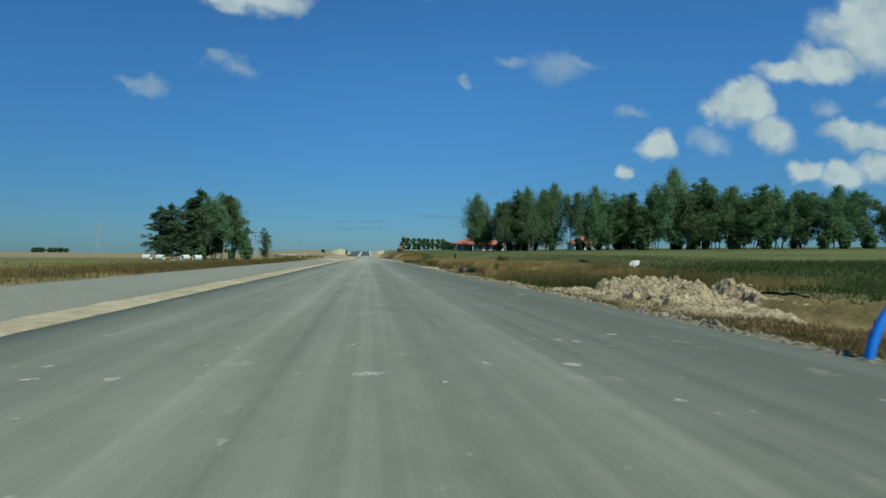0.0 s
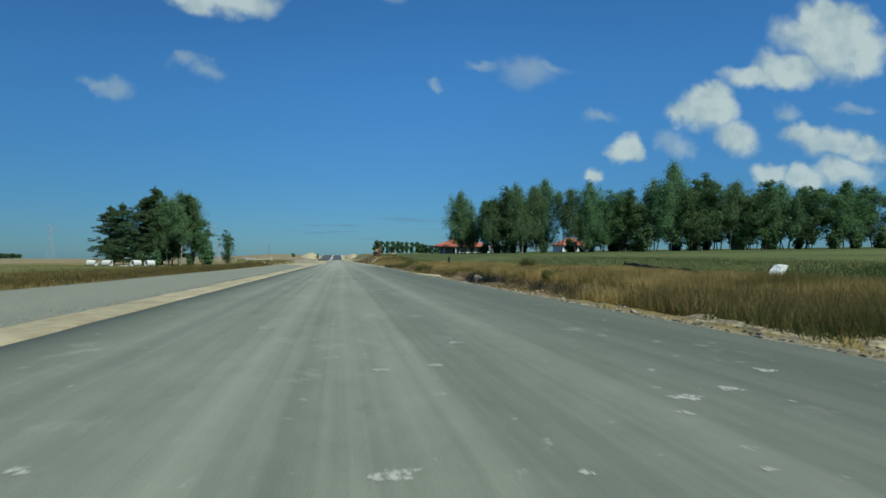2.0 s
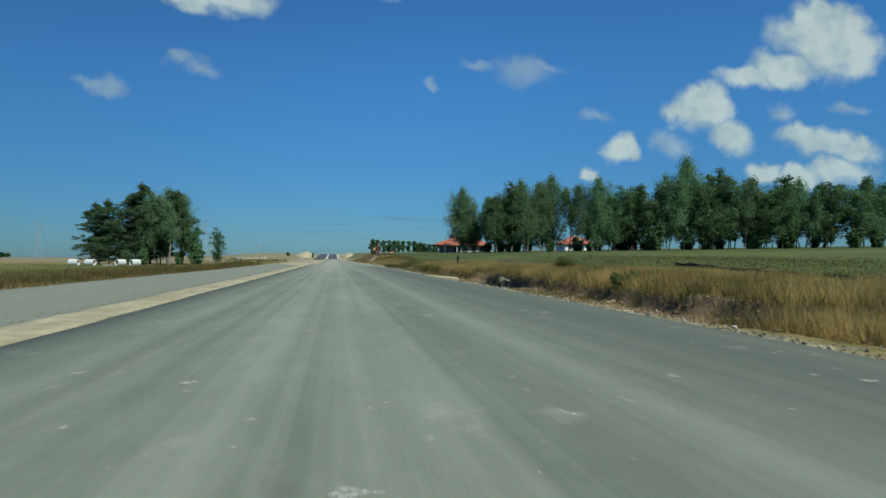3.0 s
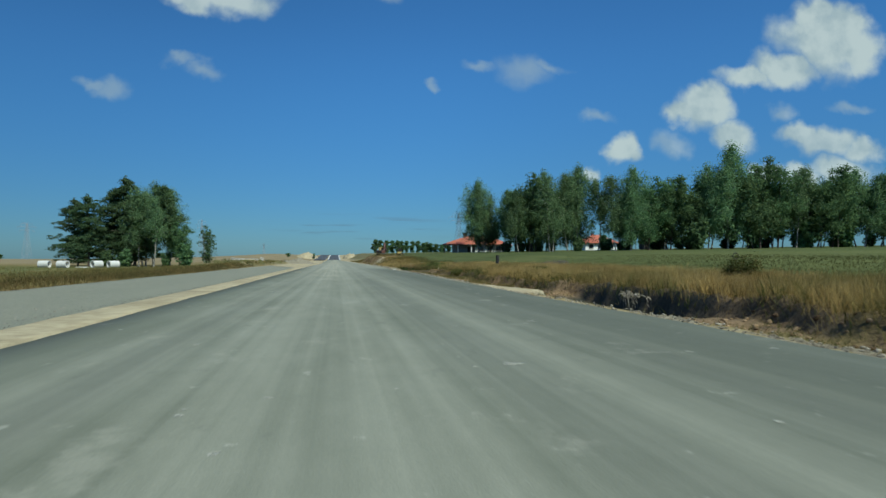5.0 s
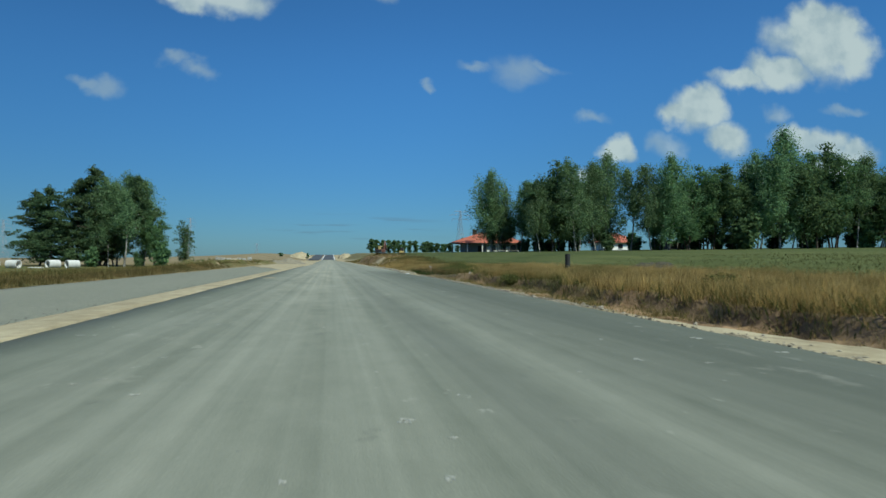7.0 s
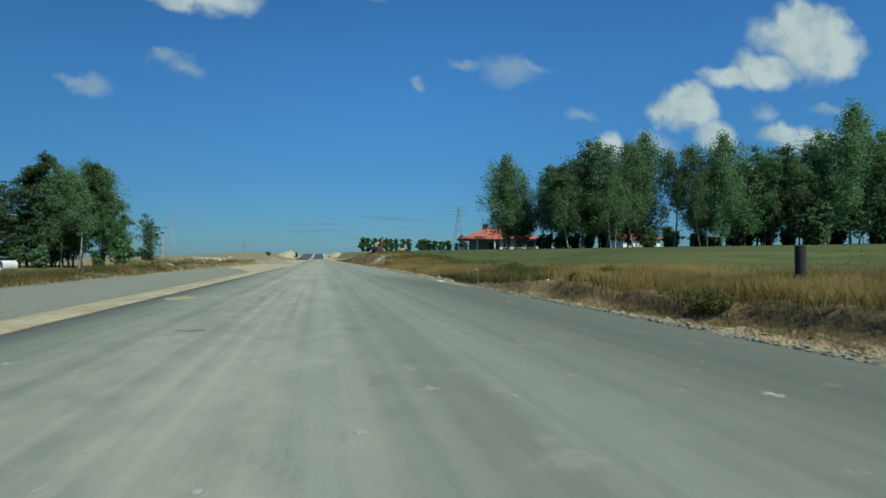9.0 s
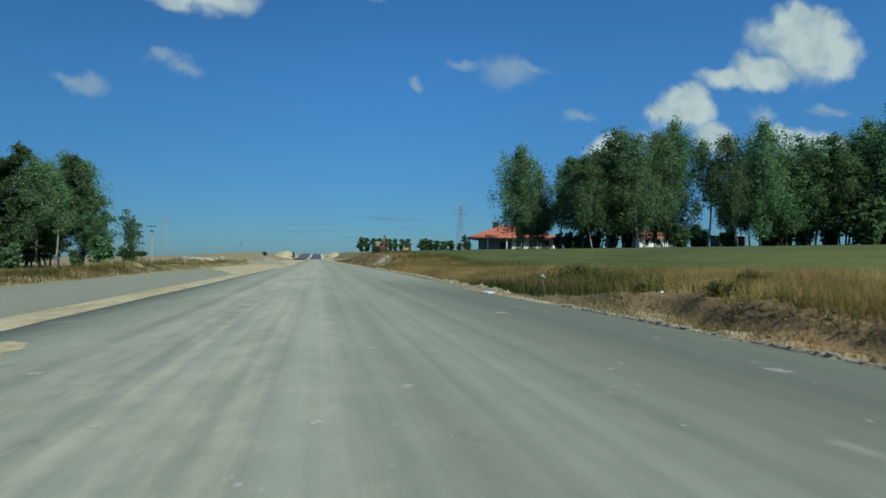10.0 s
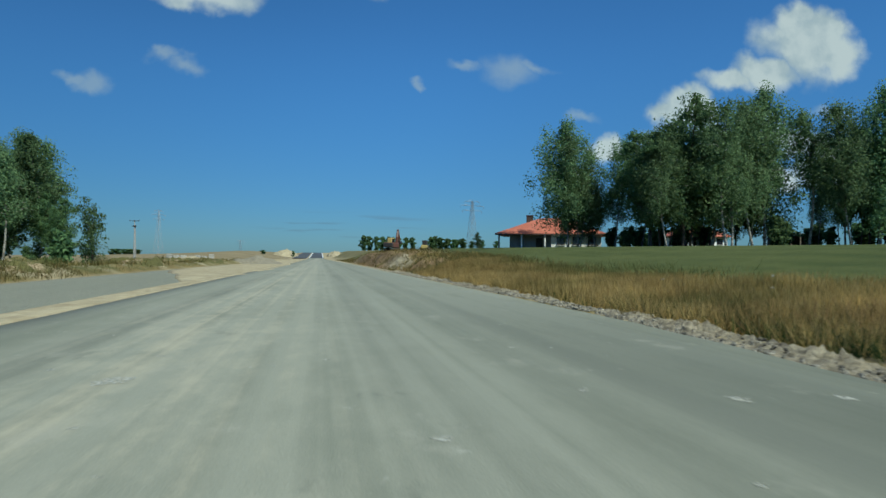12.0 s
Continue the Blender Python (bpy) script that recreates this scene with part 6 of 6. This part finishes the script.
def build_grass():
    rng = np.random.default_rng(8)
    off = lambda y: 4.2 * step01(31, 24, y)
    near = lambda y: np.maximum(3.2 * step01(111.5, 114.5, y), 3.2 * step01(24.5, 27, y) * step01(36, 32.5, y))
    clump = lambda x, y, s: soft_noise(x * 0.9, y * 0.9, s) * 0.6 + soft_noise(x * 0.18, y * 0.18, s + 4) * 0.6
    # tall dry grass on the bank
    line = lambda x, y: bank_line(x, y) + near(y)
    cut_in = lambda y: step01(80, 84, y) * step01(107, 104, y)
    dense = lambda x, y: (0.20 + 0.80 * step01(28, 35, y)) * step01(8.6, 9.2, line(x, y) - 0.35 * cut_in(y) + 0.8 * step01(25, 28, y) * step01(36, 32, y)) * step01(16.0, 12.5, x - off(y) + 3.0 * step01(116, 130, y)) * step01(0.28, 0.56, clump(x, y, 60)) * (1 - sand_pad(x, y)) * (1 - 0.85 * step01(99, 102, y) * step01(115.5, 113, y) * step01(11.5, 10.0, x))
    x, y = scatter(rng, 620000, 5.6, 18, 22, 150, dense)
    fine_blades("verge_grass", x, y, (0.24 + 0.56 * clump(x, y, 60) * rng.uniform(0.35, 1.0, len(x))), 0.015, 21, STRAW, "dense fine dry grass on the roadside bank", 0.32)
    x, y = scatter(rng, 30000, 6.0, 20, 26, 170, lambda x, y: step01(8.7, 9.6, line(x, y)) * step01(16.5, 12.5, x - off(y) + 3.0 * step01(116, 130, y)) * step01(0.40, 0.72, clump(x, y, 60)) * (1 - 0.8 * sand_pad(x, y)))
    blades("verge_grass", x, y, (0.26 + 0.58 * clump(x, y, 60) * rng.uniform(0.5, 1.0, len(x))), 0.018, 1, STRAW, "tall dry straw-coloured grass on the roadside bank", 0.35)
    # greener growth between
    x, y = scatter(rng, 60000, 5.8, 18, 26, 170, lambda x, y: step01(8.3, 9.0, line(x, y)) * step01(17, 12, x - off(y)) * step01(0.46, 0.74, clump(x, y, 70)) * (1 - sand_pad(x, y)))
    blades("verge_weeds", x, y, 0.12 + 0.34 * clump(x, y, 70) * rng.uniform(0.5, 1.0, len(x)), 0.024, 2, WEED_LEAF, "green and drying weeds on the roadside bank", 0.5)
    x, y = scatter(rng, 150000, 7.0, 18, 24, 150, lambda x, y: step01(8.3, 9.0, line(x, y)) * step01(17, 12, x - off(y)) * step01(0.56, 0.74, clump(x * 0.7, y * 0.7, 75)))
    fine_blades("verge_weeds", x, y, 0.20 + 0.34 * rng.uniform(0.3, 1.0, len(x)), 0.022, 25, WEED_LEAF, "patches of green weeds in the dry grass", 0.45)
    # grass hanging over the cut bank
    x, y = scatter(rng, 24000, 7.0, 11, 38, 109, lambda x, y: (1 - 0.9 * step01(52, 54, y) * step01(68, 66, y)) * (1 - 0.45 * cut_in(y)) * step01(8.1, 8.6, line(x, y)) * step01(9.3, 8.9, line(x, y)) * step01(0.40, 0.60, clump(x * 1.3, y * 1.3, 77)))
    fine_blades("bank_grass", x, y, 0.08 + 0.20 * rng.uniform(0.2, 1.0, len(x)), 0.012, 27, STRAW, "thin grass hanging over the cut bank", 0.55)
    # sparse tufts in the ditch
    x, y = scatter(rng, 60000, 5.5, 9.4, 5, 170, lambda x, y: (0.8 - 0.65 * cut_in(y)) * step01(0.56, 0.80, clump(x, y, 80)) * (1 - sand_pad(x, y)) * (1 - 0.45 * step01(55, 57, y) * step01(68, 65, y)))
    fine_blades("ditch_tufts", x, y, 0.05 + 0.16 * rng.uniform(0.2, 1.0, len(x)), 0.014, 3, WEED_LEAF, "sparse green tufts in the roadside ditch", 0.7)
    # dry growth creeping down the bank
    x, y = scatter(rng, 14000, 5.7, 9.6, 27, 56, lambda x, y: (0.25 + 0.75 * step01(36, 32, y)) * step01(0.44, 0.62, clump(x * 1.2, y * 0.8, 82)) * (0.35 + 0.65 * step01(5.9, 8.2, x)))
    fine_blades("bank_grass", x, y, 0.08 + 0.30 * rng.uniform(0.15, 1.0, len(x)), 0.012, 33, MEADOW, "thin dry grass creeping down the cut bank", 0.5)
    x, y = scatter(rng, 22000, 6.0, 9.4, 68, 108, lambda x, y: step01(0.50, 0.68, clump(x * 1.2, y * 0.8, 83)) * (1 - sand_pad(x, y)) * step01(6.0, 8.0, x))
    fine_blades("bank_grass", x, y, 0.06 + 0.24 * rng.uniform(0.15, 1.0, len(x)), 0.012, 34, MEADOW, "thin grass and weeds down the cut bank", 0.5)
    # dark weeds in the hollow past the slab
    x, y = scatter(rng, 26000, 5.6, 10.5, 106.5, 124, lambda x, y: step01(5.6, 6.3, x - 0.4 * step01(114, 110, y)) * step01(10.5, 8.5, x) * step01(106.5, 109, y) * step01(124, 117, y) * step01(0.36, 0.60, clump(x * 1.3, y * 1.3, 87)))
    fine_blades("ditch_weeds", x, y, 0.10 + 0.36 * rng.uniform(0.1, 1.0, len(x)), 0.020, 35, LUSH, "dark green weeds in the hollow by the road", 0.5)
    x, y = scatter(rng, 7000, 5.9, 10.5, 107.5, 117, lambda x, y: step01(0.50, 0.66, clump(x * 1.6, y * 1.6, 88)) * step01(6.0, 7.6, x))
    fine_blades("bank_grass", x, y, 0.25 + 0.45 * rng.uniform(0.1, 1.0, len(x)), 0.013, 36, STRAW, "loose straw tufts over the dark hollow", 0.4)
    x, y = scatter(rng, 14000, 7.6, 11.2, 108, 114.5, lambda x, y: step01(7.6, 8.6, x) * step01(11.2, 10.2, x) * step01(108, 109.5, y) * step01(114.5, 113, y) * step01(0.34, 0.52, clump(x, y, 91)))
    fine_blades("ditch_weeds", x, y, 0.30 + 0.42 * rng.uniform(0.1, 1.0, len(x)), 0.026, 39, WEED_LEAF, "tall leafy green weeds over the hollow", 0.5)
    # weeds on the bare soil before the heap
    x, y = scatter(rng, 46000, 5.4, 12.5, 4, 22, lambda x, y: step01(0.42, 0.66, clump(x, y, 85)) * step01(12, 8.5, x))
    fine_blades("ditch_tufts", x, y, 0.06 + 0.20 * rng.uniform(0.2, 1.0, len(x)), 0.011, 24, MEADOW, "soft drying grass on bare soil", 0.5)
    # greener grass past the heap
    x, y = scatter(rng, 60000, 5.3, 18, 24.6, 37, lambda x, y: step01(37, 31, y) * step01(24.6, 26, y + 0.25 * (x - 6)) * step01(5.4, 5.9, x) * step01(17, 14, x) * step01(0.40, 0.62, clump(x, y, 86)))
    fine_blades("verge_weeds", x, y, 0.22 + 0.40 * rng.uniform(0.2, 1.0, len(x)), 0.014, 29, MEADOW, "tall olive grass past the spoil heap", 0.4)
    x, y = scatter(rng, 15000, 5.4, 15, 24.0, 31, lambda x, y: step01(33, 27, y) * step01(24, 25.5, y + 0.3 * (x - 6)) * step01(5.4, 6.0, x) * step01(0.34, 0.58, clump(x * 1.3, y * 1.3, 89)))
    fine_blades("verge_weeds", x, y, 0.20 + 0.34 * rng.uniform(0.1, 1.0, len(x)), 0.018, 37, LUSH, "dark green grass in the dip past the spoil heap", 0.4)
    # scrub on the sandy bank by the crossing
    x, y = scatter(rng, 65000, -32, -15.2, 125, 262, lambda x, y: step01(-15.2, -16.6, x) * step01(0.50, 0.66, clump(x * 0.45, y * 0.3, 98)))
    fine_blades("bank_scrub", x, y, 0.25 + 0.45 * rng.uniform(0.2, 1.0, len(x)), 0.06, 28, MEADOW, "rough green and brown scrub on the sandy bank", 0.45)
    # further along the verge, coarser
    x, y = scatter(rng, 90000, 6.0, 24, 140, 380, lambda x, y: step01(0.35, 0.60, clump(x * 0.5, y * 0.5, 90)) * step01(17, 10, x) * (1 - 0.6 * step01(150, 160, y) * step01(250, 220, y)))
    fine_blades("verge_grass", x, y, rng.uniform(0.12, 0.30, len(x)) * (1 + 0.9 * step01(260, 200, y)), 0.045, 4, MEADOW, "rough dry grass along the far verge", 0.9)
    # the green field
    x, y = scatter(rng, 120000, 13, 40, 10, 110, lambda x, y: step01(13.5, 16.5, x - off(y) * 0.6) * step01(40, 20, x) * step01(110, 60, y))
    fine_blades("crop_field", x, y, rng.uniform(0.06, 0.16, len(x)), 0.032, 22, CROP, "low dense green crop at the field's edge", 0.9)
    x, y = scatter(rng, 70000, 12.5, 52, 8, 48, lambda x, y: step01(12.8, 15.0, x) * step01(48, 30, y) * step01(52, 30, x))
    fine_blades("crop_field", x, y, rng.uniform(0.12, 0.34, len(x)), 0.040, 30, LUSH, "taller dark green crop in the field", 0.6)
    # the meadow beside the gravel bed
    x, y = scatter(rng, 160000, -38, -14.3, 12, 190, lambda x, y: step01(-14.25, -14.8, x) * step01(-42, -20, x) * (1 - 0.8 * step01(138, 152, y) * step01(-34, -28, x)))
    fine_blades("meadow_grass", x, y, rng.uniform(0.14, 0.42, len(x)), 0.030, 23, MEADOW, "fine dry meadow grass beside the gravel bed", 0.4)
    x, y = scatter(rng, 36000, -19, -14.2, 40, 150, lambda x, y: step01(-14.2, -14.6, x) * step01(0.30, 0.50, clump(x, y, 97)))
    fine_blades("meadow_grass", x, y, rng.uniform(0.10, 0.36, len(x)), 0.026, 38, MEADOW, "dense dry grass along the gravel bed", 0.5)
    x, y = scatter(rng, 34000, -62, -14.3, 8, 230, lambda x, y: step01(-14.6, -16.5, x) * (1 - 0.8 * step01(138, 152, y) * step01(-34, -28, x)) * (0.25 + 0.75 * step01(-50, -18, x)) * step01(0.30, 0.55, clump(x * 0.6, y * 0.6, 95)))
    blades("meadow_grass", x, y, rng.uniform(0.18, 0.50, len(x)), 0.040, 6, MEADOW, "dry yellow-green meadow grass beside the gravel bed", 0.45)


def bush(x, y, radius, tall, seed, label, mat=None):
    rng = np.random.default_rng(seed)
    z = height(x, y)
    ob = empty("weed_bush", Matrix.Translation((x, y, z)), label, "bush")
    tubes, centres = [], []
    for i in range(16):
        a, r, h = rng.uniform(0, 2 * np.pi), radius * rng.uniform(0.2, 1.0), tall * rng.uniform(0.5, 1.05)
        s = np.linspace(0, 1, 4)
        line = np.stack([np.cos(a) * r * s, np.sin(a) * r * s, h * s ** 0.8 - 0.05], 1)
        tubes.append(tube_arrays(line, 0.012 * (1.1 - s), 4))
        for q in rng.uniform(0.2, 1.0, 5):
            centres.append([np.interp(q, s, line[:, k]) for k in range(3)])
    v, f = gather(tubes)
    raw("stems", v, f, DARK_BARK, ob)
    v, f = leaves(rng, np.array(centres), np.full((len(centres), 3), 0.09 + 0.10 * radius), 44, 0.06 + 0.02 * (radius > 0.95), 0.1)
    raw("leaves", v, f, mat or WEED_LEAF, ob)


def build_bushes():
    k = 100
    for x, y, r, h, label in (
                              (12.4, 60.5, 0.8, 0.8, "tall green weed bush on the bank"), (10.9, 52.5, 0.5, 0.6, "thistle-like weed on the bank"), (8.6, 92.0, 0.5, 0.34, "green weed bush hanging over the ditch"),
                              (9.6, 111.8, 1.1, 0.85, "leafy green bush on the bank"), (10.1, 110.9, 0.9, 0.70, "leafy green bush on the bank"), (10.4, 107.0, 0.5, 0.4, "leafy green bush on the bank"),
                              (12.0, 104.5, 0.6, 0.5, "yellow-green weed bush on the bank"), (8.9, 108.8, 0.7, 0.28, "low dark weeds over the ditch"), (9.4, 105.8, 0.6, 0.22, "low dark weeds over the ditch"), (9.8, 102.6, 0.7, 0.22, "low dark weeds over the ditch"), (9.2, 45.6, 0.5, 0.45, "dark weed in the ditch"), (10.6, 76.0, 0.7, 0.5, "green weed bush on the bank"),
                              (-19.2, 157.0, 1.0, 0.9, "scrubby green bush on the sandy bank"), (-20.5, 182.0, 1.3, 1.0, "scrubby green bush on the sandy bank"), (-18.8, 214.0, 1.5, 1.1, "scrubby green bush on the sandy bank"), (-38.6, 274.5, 1.7, 1.9, "scrubby green bush beside the concrete blocks"), (-24.0, 240.0, 1.8, 1.3, "scrubby green bush on the sandy bank"), (-28.0, 252.0, 2.0, 1.4, "scrubby green bush on the sandy bank"), (-22.0, 168.0, 1.3, 1.2, "scrubby green bush on the sandy bank"), (-25.5, 190.0, 1.6, 1.6, "scrubby green bush on the sandy bank"), (-29.0, 205.0, 1.6, 1.5, "scrubby green bush on the sandy bank")):
        bush(x, y, r, h, k, label)
        k += 1


build_grass()
build_bushes()
